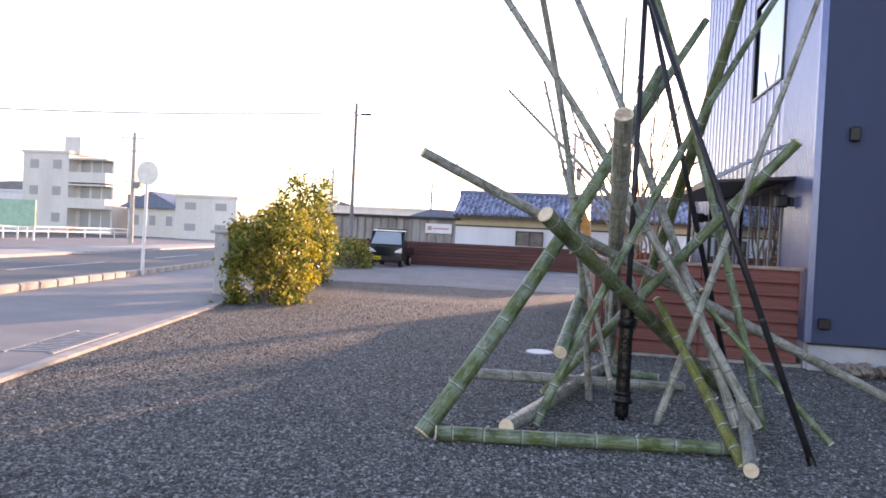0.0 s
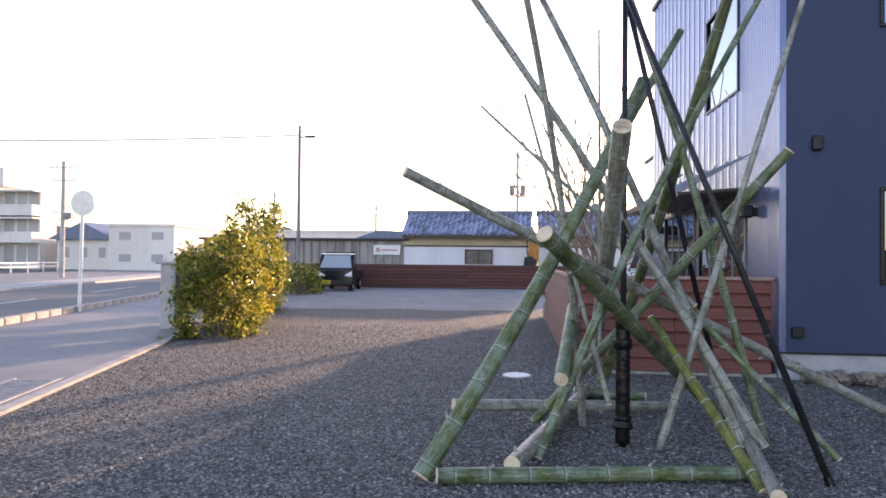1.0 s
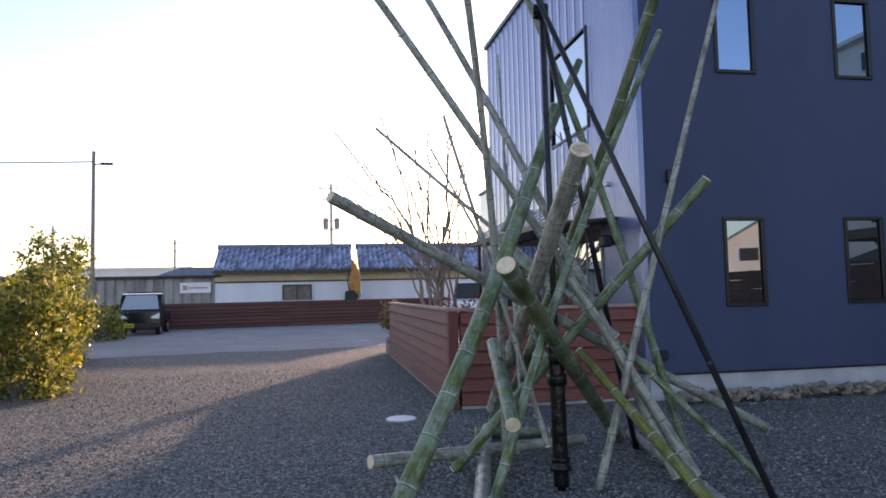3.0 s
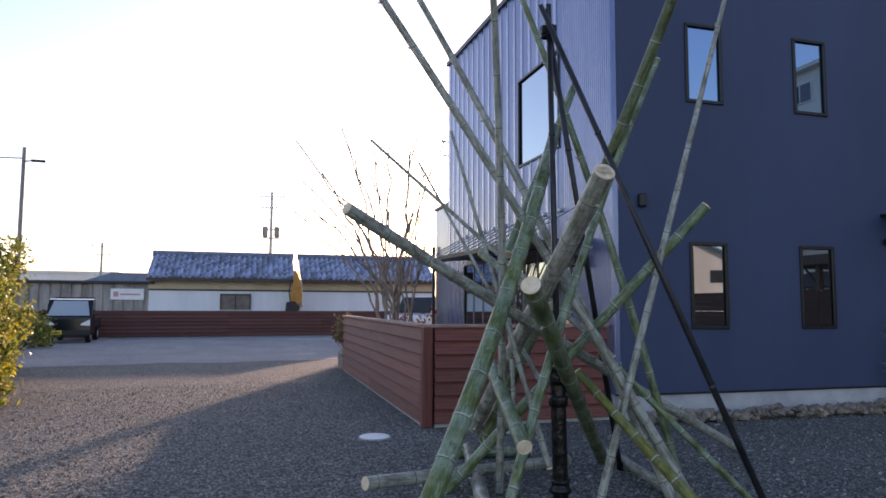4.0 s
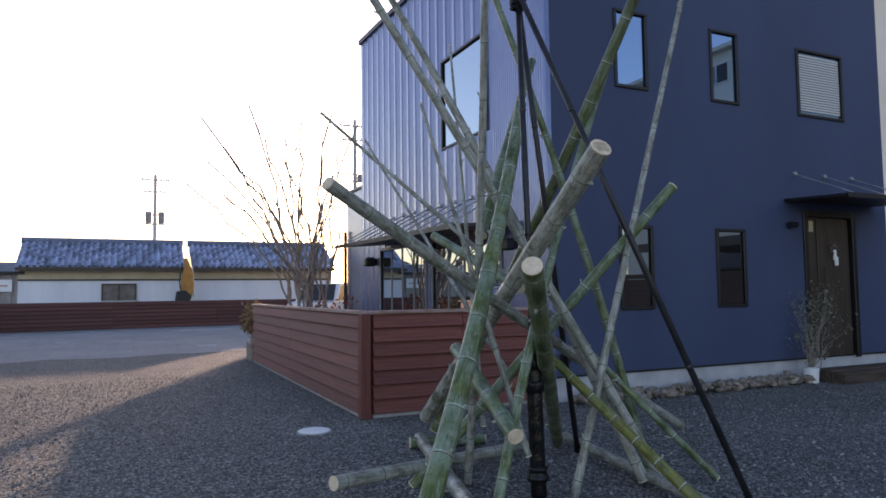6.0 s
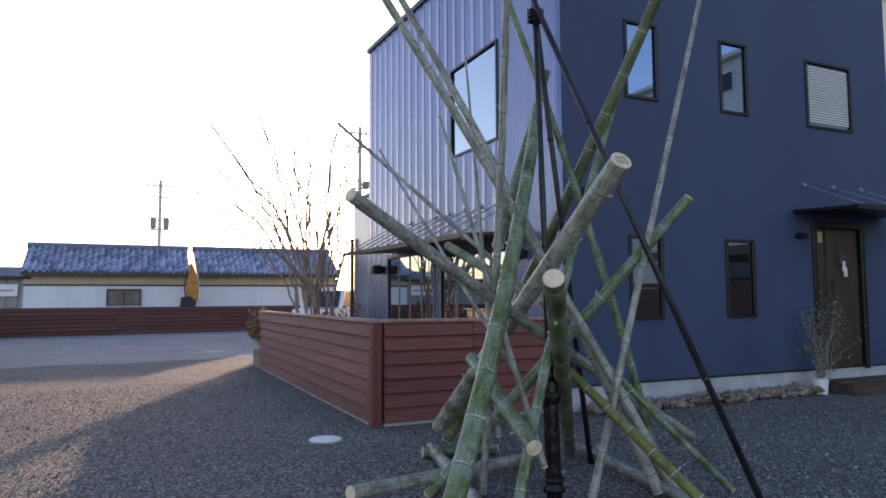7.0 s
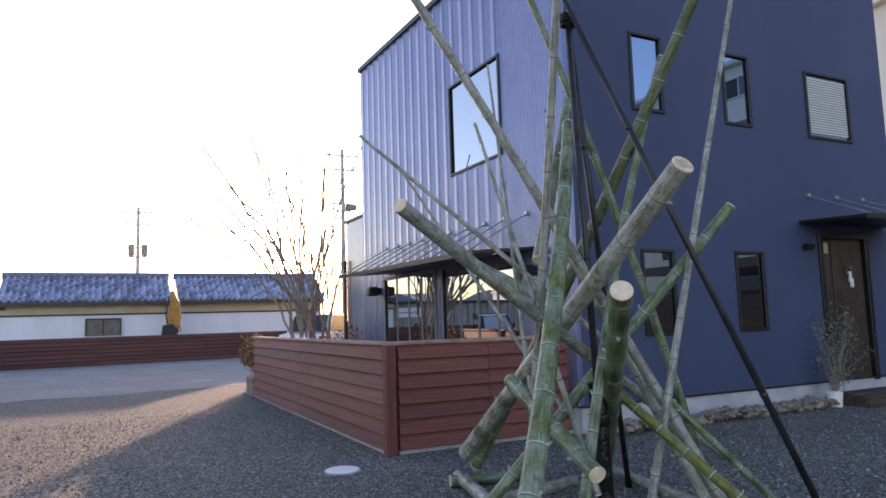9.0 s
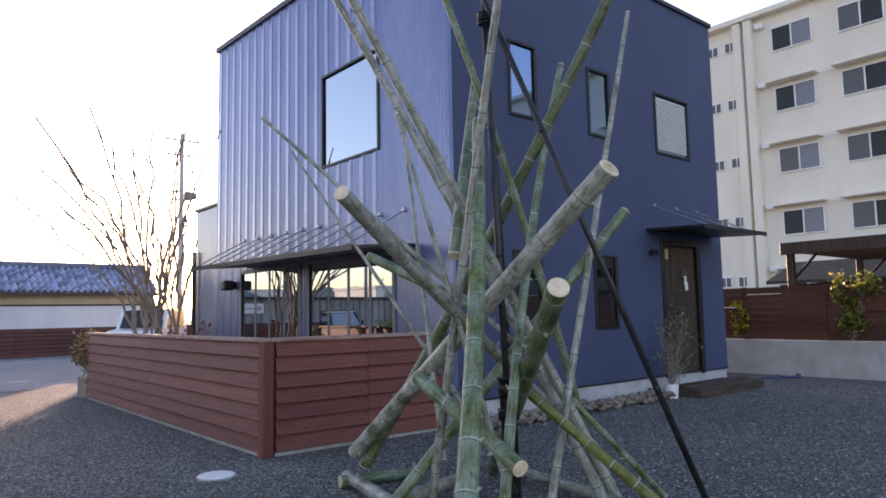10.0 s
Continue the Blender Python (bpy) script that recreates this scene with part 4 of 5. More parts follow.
# ---- plants ----
def leaf_cloud(rng, centres, spread, count, size, slim=0.45):
    """Many small folded leaves round the centres."""
    cs = np.array(centres)
    pick = rng.randint(0, len(cs), count)
    p = cs[pick] + rng.normal(size=(count, 3)) * spread
    p[:, 2] = np.maximum(p[:, 2], 0.04)
    d = rng.normal(size=(count, 3))
    d /= np.linalg.norm(d, axis=1)[:, None]
    e = np.cross(d, rng.normal(size=(count, 3)))
    e /= np.linalg.norm(e, axis=1)[:, None]
    nrm = np.cross(d, e)
    s = size * (0.6 + 0.8 * rng.rand(count))[:, None]
    v = np.stack([p - d * s, p + e * s * slim + nrm * s * 0.15, p + d * s, p - e * s * slim + nrm * s * 0.15], 1)
    g = Geo()
    g.v = v.reshape(-1, 3).tolist()
    i = 4 * np.arange(count)[:, None]
    g.f = np.concatenate([i + np.array([0, 1, 2]), i + np.array([0, 2, 3])], 0).tolist()
    return g


def stems(rng, base, tips, r0, wob=0.06, sides=6):
    g = Geo()
    for tip in tips:
        a, b = Vector(base), Vector(tip)
        n = 6
        pts = [a.lerp(b, i / n) + Vector(rng.normal(size=3) * wob * (0 < i < n)) for i in range(n + 1)]
        g.tube(pts, [r0 * (1 - 0.85 * i / n) for i in range(n + 1)], sides)
    return g


def bush(x, y, w, d, h, leaves, size, mat, label, seed, low=0.1, clumps=60):
    rng = np.random.RandomState(seed)
    t = thing("bush", (x, y, 0), label, "bush", "roadside hedge")
    cs = []
    while len(cs) < clumps:
        q = rng.uniform(-1, 1, 3)
        e = math.hypot(q[0], q[1]) ** 2.5 + max(q[2], 0.0) ** 2
        if 0.15 < e < 1:
            cs.append((x + q[0] * w, y + q[1] * d, low + (h - low) * (0.5 + 0.5 * q[2])))
    part("stem", stems(rng, (x, y, -0.02), cs[::4], 0.022, 0.05), M_BARK, t)
    part("foliage", leaf_cloud(rng, cs, min(w, d) * 0.17, leaves, size), mat, t)
    return t


bush(-4.22, 11.3, 0.55, 0.85, 1.75, 9000, 0.044, M_LEAF, "dense evergreen bush with glossy green and yellow leaves", 1, low=0.0, clumps=58)
bush(-4.78, 13.2, 0.52, 1.0, 1.7, 7000, 0.044, M_LEAFY, "sunlit yellow-leaved evergreen bush", 2, low=0.0, clumps=46)
bush(-4.85, 14.5, 0.6, 0.8, 2.5, 3000, 0.05, M_LEAF, "tall sparse bush with yellowing leaves", 3, low=0.8)
bush(-5.5, 16.2, 0.6, 0.9, 0.95, 4000, 0.04, M_LEAF, "low dark bush at the edge of the yard", 4)
bush(-7.05, 20.6, 0.5, 1.2, 2.1, 3500, 0.055, M_LEAFY, "loose yellow-green bush beside the parked truck", 5, low=0.3)
bush(-7.1, 24.2, 0.7, 1.1, 1.1, 2600, 0.055, M_LEAF, "low dark bush beside the parked truck", 6)


SHRUB_TIPS = [  # spread along x and height of the main stems
    (-2.25, 3.35), (-2.1, 4.35), (-1.75, 3.1), (-1.5, 4.0), (-1.1, 5.0), (-0.95, 4.1), (-0.75, 3.3), (-0.45, 4.5), (-0.15, 4.75), (0.1, 3.9),
    (0.35, 4.8), (0.5, 3.4), (0.7, 4.2), (0.95, 4.75), (-1.3, 2.6), (-0.3, 3.0), (-1.9, 3.7), (-0.6, 3.8), (0.25, 3.1), (-1.2, 3.6), (0.6, 2.7), (0.0, 2.6)]


def bare_shrub(base, seed, label):
    """Slender bare stems that rise steeply, arch outwards, fork and end in thin twigs."""
    rng = np.random.RandomState(seed)
    t = thing("bare_shrub", base, label, "shrub")
    for dx, top in SHRUB_TIPS:
        g = Geo()
        foot = Vector(base) + Vector((rng.uniform(-0.3, 0.3) + dx * 0.06, rng.uniform(-0.2, 0.2), 0))
        tip = Vector((base[0] + dx, base[1] + rng.uniform(-0.9, 0.5), top))
        n = 14
        pts = []
        for i in range(n + 1):
            q = i / n
            side = q ** 1.9
            p = Vector((foot.x + (tip.x - foot.x) * side, foot.y + (tip.y - foot.y) * side, foot.z + (tip.z - foot.z) * q ** 0.93))
            pts.append(p + Vector(rng.normal(size=3)) * 0.028 * (0 < i))
        g.tube(pts, [0.025 - 0.011 * (i / n) for i in range(n + 1)], 6)
        for j in range(rng.randint(2, 5)):
            i = rng.randint(5, n - 1)
            d = (pts[i + 1] - pts[i - 1]).normalized()
            d = (d + Vector((rng.normal() * 0.3, rng.normal() * 0.3, 0.1))).normalized()
            q, r, L = pts[i], 0.0145 - 0.0004 * i, rng.uniform(0.5, 1.3)
            twig = [q]
            for k in range(7):
                d = (d + Vector(rng.normal(size=3)) * 0.1 + Vector((0, 0, 0.03))).normalized()
                twig.append(twig[-1] + d * L / 7)
            g.tube(twig, [max(0.0095, r * (1 - 0.05 * k)) for k in range(8)], 5)
        part("stem", g, M_TWIG, t)
    return t


bare_shrub((2.22, 14.9, 0.2), 23, "bare many-stemmed shrub rising behind the terrace fence")
red = thing("red_shrub", (2.35, 14.5, 0.2), "low shrub with reddish winter leaves behind the fence", "shrub")
rng = np.random.RandomState(8)
cs = [(2.35 + rng.uniform(-0.6, 0.6), 14.4 + rng.uniform(-0.5, 0.6), rng.uniform(0.5, 1.12)) for k in range(16)]
part("stem", stems(rng, (2.35, 14.5, 0.2), cs, 0.012), M_TWIG, red)
part("foliage", leaf_cloud(rng, cs, 0.07, 500, 0.04), M_LEAFR, red)

dry = thing("dry_plant", (1.4, 15.7, 0.36), "dry pale-leaved plant in a stone trough at the fence end", "plant")
cs = [(1.38 + rng.uniform(-0.2, 0.2), 15.7 + rng.uniform(-0.2, 0.25), rng.uniform(0.5, 1.05)) for k in range(22)]
part("stem", stems(rng, (1.4, 15.7, 0.34), cs, 0.01), M_TWIG, dry)
part("foliage", leaf_cloud(rng, cs, 0.06, 520, 0.06, 0.35), M_LEAFD, dry)
single("stone_trough", Geo().box((1.22, 15.45, -0.05), (1.62, 15.95, 0.36), 0.03), M_ROCK, "rough grey-brown stone trough beside the fence end", "planter")

pot = thing("potted_olive", (7.56, 8.17, 0), "small olive tree in a white pot beside the door", "potted plant")
part("pot", Geo().tube([(7.56, 8.17, -0.01), (7.56, 8.17, 0.2), (7.56, 8.17, 0.22), (7.56, 8.17, 0.2)], [0.085, 0.105, 0.112, 0.098], 20), M_WHITE, pot, "white round pot")
cs = [(7.66 + rng.normal() * 0.2, 8.12 + rng.normal() * 0.12, 0.75 + rng.uniform(-0.3, 0.55)) for k in range(34)]
for tip in cs:
    part("stem", stems(rng, (7.56, 8.17, 0.18), [tip], 0.008, 0.03), M_TWIG, pot)
part("foliage", leaf_cloud(rng, cs, 0.085, 800, 0.024, 0.3), M_LEAFG, pot)

# ---- wall, slat fence and carport on the east side ----
# beyond y=12 the wall is an unseen extension carrying the sun-blocking fence
single("east_wall", Geo().box((12.0, -14, -0.2), (12.16, 22.5, 0.68), 0.01), M_CONCRETE, "low grey concrete boundary wall", kind="structure")
slat = thing("slat_fence", (12.08, 0, 0.68), "dark brown horizontal slat fence on the concrete wall", "fence")
# slats beyond y=10 are unseen, added to keep low sun off the gravel
for k in range(21):
    for r in range(8):
        z = 0.70 + r * 0.128
        part("slat", Geo().box((12.05, 22 - 1.6 * (k + 1) + 0.01, z), (12.08, 22 - 1.6 * k, z + (0.112 if (k * 3 + r) % 5 == 0 and r > 2 else 0.1265)), 0), M_MAHOGANY, slat)
    part("post", Geo().box((12.085, 22 - 1.6 * k - 0.04, 0.67), (12.15, 22 - 1.6 * k + 0.04, 1.74)), M_SLEEPER, slat)
creeper = thing("creeper", (11.98, 7.2, 1.1), "green and yellow creeper hanging over the slat fence", "climbing plant")
cs = [(11.97 + rng.uniform(-0.06, 0.1), 7.15 + rng.uniform(-0.45, 0.45) * (0.4 + 0.6 * q), 0.95 + 0.9 * q) for q in rng.rand(40)]
part("stem", stems(rng, (12.02, 7.2, 0.7), cs[::4], 0.008), M_TWIG, creeper)
part("foliage", leaf_cloud(rng, cs, 0.07, 1300, 0.045), M_LEAF, creeper)
creeper = thing("creeper", (11.98, 9.3, 1.0), "sparse creeper on the slat fence", "climbing plant")
cs = [(11.98, 9.25 + rng.uniform(-0.12, 0.12), 0.85 + 0.6 * q) for q in rng.rand(12)]
part("foliage", leaf_cloud(rng, cs, 0.05, 220, 0.04), M_LEAFY, creeper)
cp = thing("carport", (18, 5, 0), "open timber carport with a flat brown roof", "carport")
part("roof", Geo().box((15.6, -4, 2.68), (21, 9.85, 2.86), 0.02), M_SLEEPER, cp)
part("fascia", Geo().box((15.55, -4, 2.6), (15.6, 9.9, 2.9), 0.01), M_BROWN, cp)
for x in (15.9, 20.6):
    for y in (9.8, 4.5, -1.0):
        part("post", Geo().box((x - 0.08, y - 0.08, 0), (x + 0.08, y + 0.08, 2.68), 0.01), M_BROWN, cp)
        part("brace", Geo().tube([(x, y - 0.05, 2.0), (x, y - 0.7, 2.7)], [0.035, 0.035], 6), M_BLACKMETAL, cp)
low = thing("low_shed", (24.5, 3, 0), "low shed with a dark grey sloping roof behind the carport", "shed")
part("wall", Geo().box((22.6, -10, 0), (26.5, 13.0, 2.1)), M_ROOM, low)
part("roof", Geo().prism([(22.2, 2.12), (24.6, 2.85), (27.0, 2.12), (27.0, 2.22), (24.6, 2.98), (22.2, 2.22)], -10.3, 13.3, 1), M_BAR, low)
car = thing("parked_car", (18, 7.5, 0), "dark car under the carport, mostly hidden by the fence", "car")
part("body", Geo().prism([(5.6, 0.35), (10.0, 0.35), (10.0, 0.95), (9.2, 1.1), (8.3, 1.75), (6.2, 1.75), (5.6, 1.05)], 17.2, 18.9, 0), M_CARBLACK, car)
for y in (6.5, 9.2):
    part("wheel", Geo().tube([(17.15, y, 0.32), (17.4, y, 0.32)], [0.32, 0.32], 18), M_TYRE, car)
hose = thing("garden_hose", (10.6, 8.2, 0), "blue garden hose lying loosely on the gravel", "hose")
part("hose", Geo().tube([(9.7 + k * 0.1, 8.35 - 0.012 * k + 0.12 * math.sin(k * 0.9), 0.022 + 0.05 * max(0, math.sin(k * 1.3))) for k in range(30)], [0.014] * 30, 6), M_HOSE, hose)

# ---- apartment block ----
AX = 30.5
apt = thing("apartment_block", (AX + 5, 5, 0), "five-storey beige apartment block with rows of sliding windows", "apartment building")
part("wall", Geo().box((AX, -22, 0), (AX + 9, 25.0, 15.2)), M_BEIGE, apt)
part("roof", Geo().box((AX - 0.45, -22.3, 15.2), (AX + 9.4, 25.4, 15.45), 0.02), M_BEIGE, apt)
for y in (17.05, 17.6):
    part("pilaster", Geo().box((AX - 0.35, y - 0.2, 0), (AX - 0.001, y + 0.2, 15.19), 0.03), M_BEIGE, apt)
win = Geo().box((AX - 0.03, -0.86, 0.0), (AX - 0.001, 0.86, 1.08)).mesh("window", M_FRAME)
frm = Geo()
for a, b, c, d in ((-0.9, 0.9, 1.06, 1.12), (-0.9, 0.9, -0.05, 0.0), (-0.9, -0.85, 0, 1.06), (0.85, 0.9, 0, 1.06), (-0.03, 0.03, 0, 1.06)):
    frm.box((AX - 0.08, a, c), (AX - 0.002, b, d))
frm = frm.mesh("window_frame", M_WHITE)
panes = [Geo().box((AX - 0.05, a, 0.02), (AX - 0.04, b, 1.04)).mesh("pane", m) for a, b, m in ((0.04, 0.84, M_FARGLASS), (-0.84, -0.04, M_CURTAIN), (0.04, 0.84, M_DIMPANE), (-0.84, -0.04, M_FARGLASS))]
hood = Geo().box((AX - 0.55, -1.05, 1.3), (AX, 1.15, 1.4), 0.02).mesh("sun_hood", M_BEIGE)
acbox = Geo().box((AX - 0.3, 1.2, 1.22), (AX, 1.55, 1.48), 0.02).mesh("vent_box", M_WHITE)
small = Geo().box((AX - 0.06, -0.3, 0), (AX, 0.3, 0.55), 0.01).mesh("small_window", M_WHITE)
# grey of the reflections is put into the colour of these small panes
smallp = [Geo().box((AX - 0.07, a, 0.06), (AX - 0.061, b, 0.49)).mesh("pane", M_DIMPANE) for a, b in ((-0.24, -0.03), (0.03, 0.24))]
for r in range(5):
    z = 1.75 + r * 2.91
    for c in range(12):
        y = 15.15 - c * 2.88
        w = part("window", win, None, apt)
        kids = [part("window_frame", frm, None, w), *[part("pane", q, None, w) for q in (panes[:2], panes[2:], (panes[2], panes[1]))[(c % 2) if r != 2 else (2 - c % 2)]]]
        w.matrix_basis = Matrix.Translation((0, y, z))
        if r < 4:
            part("sun_hood", hood, None, apt).matrix_basis = Matrix.Translation((0, y, z))
        if c == 0:
            part("vent_box", acbox, None, apt).matrix_basis = Matrix.Translation((0, y, z))
    for y in (18.95, 18.05):
        w = part("small_window", small, None, apt)
        for q in smallp:
            part("pane", q, None, w)
        w.matrix_basis = Matrix.Translation((0, y, z + 0.55))

# ---- far side of the lot ----
BF0, BF1 = Vector((-9.2, 29.9, 0)), Vector((14.0, 32.6, 0))
bd = (BF1 - BF0).normalized()
lap_fence("boundary_fence", tuple(BF0), tuple(BF1), 1.08, 7, (bd.y, -bd.x), "long dark red-brown lapped board fence at the back", M_REDFAR, piece=3.9, cap=False)


def tiled_house(x0, x1, y, label):
    t = thing("tiled_shed", ((x0 + x1) / 2, y + 2, 0), label, "shed")
    part("wall", Geo().box((x0 + 0.06, y + 0.5, 0), (x1 - 0.05, y + 4.2, 2.0)), M_SHEET, t, "white sheet-metal wall")
    part("upper_wall", Geo().box((x0 + 0.05, y + 0.49, 2.0), (x1 - 0.04, y + 4.21, 2.45)), M_CREAM, t, "cream plaster band")
    part("trim", Geo().box((x0 + 0.05, y + 0.46, 1.96), (x1 - 0.04, y + 0.5, 2.03)), M_BLACKMETAL, t)
    ez, rz, depth = 2.55, 3.72, 2.2
    slope = Geo()
    slope.prism([(y, ez - 0.05), (y + depth, rz - 0.05), (y + 2 * depth, ez - 0.05), (y + 2 * depth, ez - 0.15), (y, ez - 0.15)], x0 + 0.03, x1 - 0.03, 0)
    roof = part("roof", slope, M_TILE, t)
    cols, rows = round((x1 - x0) / 0.25), 11
    w = (x1 - x0) / cols
    L = math.hypot(depth, rz - ez) / rows
    tile = Geo()
    prof = [(-0.5, 0.0), (-0.3, -0.05), (-0.05, -0.03), (0.15, 0.06), (0.35, 0.065), (0.5, 0.0)]
    vs = [(px * w, -0.02, pz + 0.05) for px, pz in prof] + [(px * w, L, pz) for px, pz in prof] + [(px * w, -0.02, pz) for px, pz in prof]
    fs = [(i, i + 1, i + 7, i + 6) for i in range(5)] + [(i + 12, i + 13, i + 1, i) for i in range(5)]
    tile.add(vs, fs)
    tile = tile.mesh("tile", M_TILE)
    tilt = math.atan2(rz - ez, depth)
    for r in range(rows):
        for c in range(cols):
            ob = part("tile", tile, None, roof)
            ob.matrix_basis = Matrix.Translation((x0 + (c + 0.5) * w, y + r * L * math.cos(tilt), ez + 0.02 + r * L * math.sin(tilt))) @ Matrix.Rotation(tilt, 4, "X")
    part("ridge", Geo().tube([(x0 - 0.05, y + depth, rz + 0.06), (x1 + 0.05, y + depth, rz + 0.06)], [0.17, 0.17], 8), M_RIDGE, t)
    part("eaves_board", Geo().box((x0, y - 0.02, ez - 0.16), (x1, y + 0.03, ez - 0.02)), M_BROWN, t)
    return t


h1 = tiled_house(-5.2, 1.4, 34.6, "white shed with a blue-grey tiled roof behind the fence")
w = part("window", Geo().box((-1.95, 35.05, 1.08), (-0.65, 35.09, 1.78)), M_DULLPANE, h1, "small dull brown window")
part("window_frame", Geo().box((-2.0, 35.0, 1.76), (-0.6, 35.08, 1.83)).box((-2.0, 35.0, 1.08), (-1.94, 35.08, 1.76)).box((-0.66, 35.0, 1.08), (-0.6, 35.08, 1.76)).box((-1.33, 35.0, 1.08), (-1.28, 35.08, 1.76)), M_BROWN, w)
tiled_house(1.68, 8.4, 34.6, "second white shed with a blue-grey tiled roof behind the fence")

shed = thing("long_shed", (-9, 36, 0), "long low shed with stained corrugated walls", "shed")
g = Geo()
for k in range(26):
    x = -16.0 + k * 0.43
    g.box((x, 35.2, 0.9), (x + 0.3, 35.26, 2.22))
g.box((-16, 35.26, 0), (-5.0, 38, 2.25))
part("wall", g, M_RUST, shed)
part("roof", Geo().box((-16.2, 35.0, 2.25), (-4.9, 38.2, 2.36)), M_BAR, shed)
small_roof = thing("small_roofed_shed", (-6.6, 41, 0), "small shed with a blue-grey metal roof behind the long shed", "shed")
part("wall", Geo().box((-8.6, 40, 0), (-4.6, 43, 2.5)), M_RUST, small_roof)
part("roof", Geo().prism([(-8.9, 2.5), (-4.4, 2.5), (-4.4, 2.95), (-7.6, 2.95)], 39.8, 43.2, 1), M_BLUEROOF, small_roof)
sign = thing("sign_board", (-6.0, 35.1, 1.9), "white board with faded red bars of writing", "sign")
part("board", Geo().box((-6.75, 35.12, 1.52), (-5.35, 35.17, 2.02)), M_WHITE, sign)
g = Geo()
g.box((-6.62, 35.10, 1.66), (-6.42, 35.12, 1.88))
g.box((-6.36, 35.10, 1.73), (-5.5, 35.12, 1.80))
part("print", g, M_SIGNRED, sign)

boom = thing("excavator_arm", (1.6, 33.8, 0), "yellow excavator arm raised between the sheds", "excavator")
part("arm", Geo().prism([(1.16, 1.1), (1.6, 1.1), (1.72, 1.7), (1.66, 2.3), (1.48, 2.75), (1.38, 2.95), (1.28, 2.9), (1.3, 2.5), (1.18, 1.9)], 33.7, 33.98, 1), M_YELLOWPAINT, boom)
part("cylinder", Geo().tube([(1.74, 33.82, 1.2), (1.62, 33.82, 2.5)], [0.06, 0.05], 8), M_STEEL, boom)
part("hose", Geo().tube([(1.2, 33.68, 1.2), (1.1, 33.66, 1.9), (1.22, 33.68, 2.7)], [0.03, 0.03, 0.03], 6), M_BAR, boom)
part("bucket", Geo().prism([(0.95, 1.0), (1.5, 0.95), (1.6, 1.25), (1.35, 1.5), (1.0, 1.45)], 33.55, 34.1, 1), M_BAR, boom)
part("body", Geo().box((1.0, 33.5, 0.0), (2.1, 34.5, 0.95), 0.05), M_BAR, boom)


# ---- kei truck ----
def truck(x, y):
    t = thing("small_truck", (x, y, 0), "small black flatbed truck parked facing the yard", "truck")
    w = 0.71
    body = part("cab", Geo().prism([(y, 0.32), (y + 1.25, 0.32), (y + 1.3, 1.7), (y + 0.95, 1.78), (y + 0.62, 1.74), (y + 0.12, 1.08), (y - 0.02, 0.98), (y - 0.04, 0.4)], x - w, x + w, 0), M_CARBLACK, t)
    g = Geo()
    g.add([(x - w + 0.05, y + 0.1, 1.1), (x + w - 0.05, y + 0.1, 1.1), (x + w - 0.17, y + 0.53, 1.69), (x - w + 0.17, y + 0.53, 1.69),
           (x - w + 0.05, y + 0.13, 1.1), (x + w - 0.05, y + 0.13, 1.1), (x + w - 0.17, y + 0.56, 1.69), (x - w + 0.17, y + 0.56, 1.69)],
          [(0, 1, 2, 3), (7, 6, 5, 4), (0, 4, 5, 1), (1, 5, 6, 2), (2, 6, 7, 3), (3, 7, 4, 0)])
    part("windscreen", g, M_CABGLASS, body)
    for s in (-1, 1):
        part("headlight", Geo().prism([(x + s * 0.70, 0.70), (x + s * 0.40, 0.72), (x + s * 0.44, 0.80), (x + s * 0.70, 0.95)], y - 0.07, y + 0.02, 1), M_HEADLIGHT, body)
        part("mirror", Geo().box((x + s * 0.73, y + 0.1, 1.12), (x + s * 0.84, y + 0.16, 1.34), 0.02), M_CARBLACK, body)
        part("side_window", Geo().box((x + s * 0.712, y + 0.4, 1.05), (x + s * 0.716, y + 1.15, 1.55)), M_GLASS, body)
        for yy in (y + 0.45, y + 2.55):
            wheel = part("wheel", Geo().tube([(x + s * 0.53, yy, 0.27), (x + s * 0.68, yy, 0.27)], [0.27, 0.27], 18), M_TYRE, t)
            part("rim", Geo().tube([(x + s * 0.681, yy, 0.27), (x + s * 0.69, yy, 0.27)], [0.16, 0.15], 14), M_STEEL, wheel)
    part("bumper", Geo().box((x - w, y - 0.08, 0.3), (x + w, y, 0.52), 0.04), M_BAR, body)
    plate = part("number_plate", Geo().box((x - 0.5, y - 0.095, 0.36), (x - 0.17, y - 0.08, 0.52)), M_PLATE, body, "yellow plate with dark bars")
    part("bars", Geo().box((x - 0.46, y - 0.099, 0.40), (x - 0.21, y - 0.095, 0.45)), M_BAR, plate)
    bed = part("bed", Geo().box((x - w, y + 1.38, 0.55), (x + w, y + 3.3, 0.66)), M_CARBLACK, t)
    for a, b in (((x - w, y + 1.38, 0.66), (x - w + 0.04, y + 3.3, 0.95)), ((x + w - 0.04, y + 1.38, 0.66), (x + w, y + 3.3, 0.95)), ((x - w, y + 3.26, 0.66), (x + w, y + 3.3, 0.95))):
        part("side_board", Geo().box(a, b, 0.01), M_CARBLACK, bed)
    g = Geo()
    for s in (-1, 1):
        g.tube([(x + s * 0.62, y + 1.42, 0.66), (x + s * 0.62, y + 1.42, 1.82)], [0.025, 0.025], 8)
    g.tube([(x - 0.66, y + 1.42, 1.82), (x + 0.66, y + 1.42, 1.82)], [0.03, 0.03], 8)
    g.tube([(x - 0.62, y + 1.42, 1.3), (x + 0.62, y + 1.42, 1.3)], [0.02, 0.02], 8)
    part("guard_frame", g, M_BLACKMETAL, t)
    t.rotation_euler.z = radians(5)
    t.scale = (0.95, 0.95, 0.84)


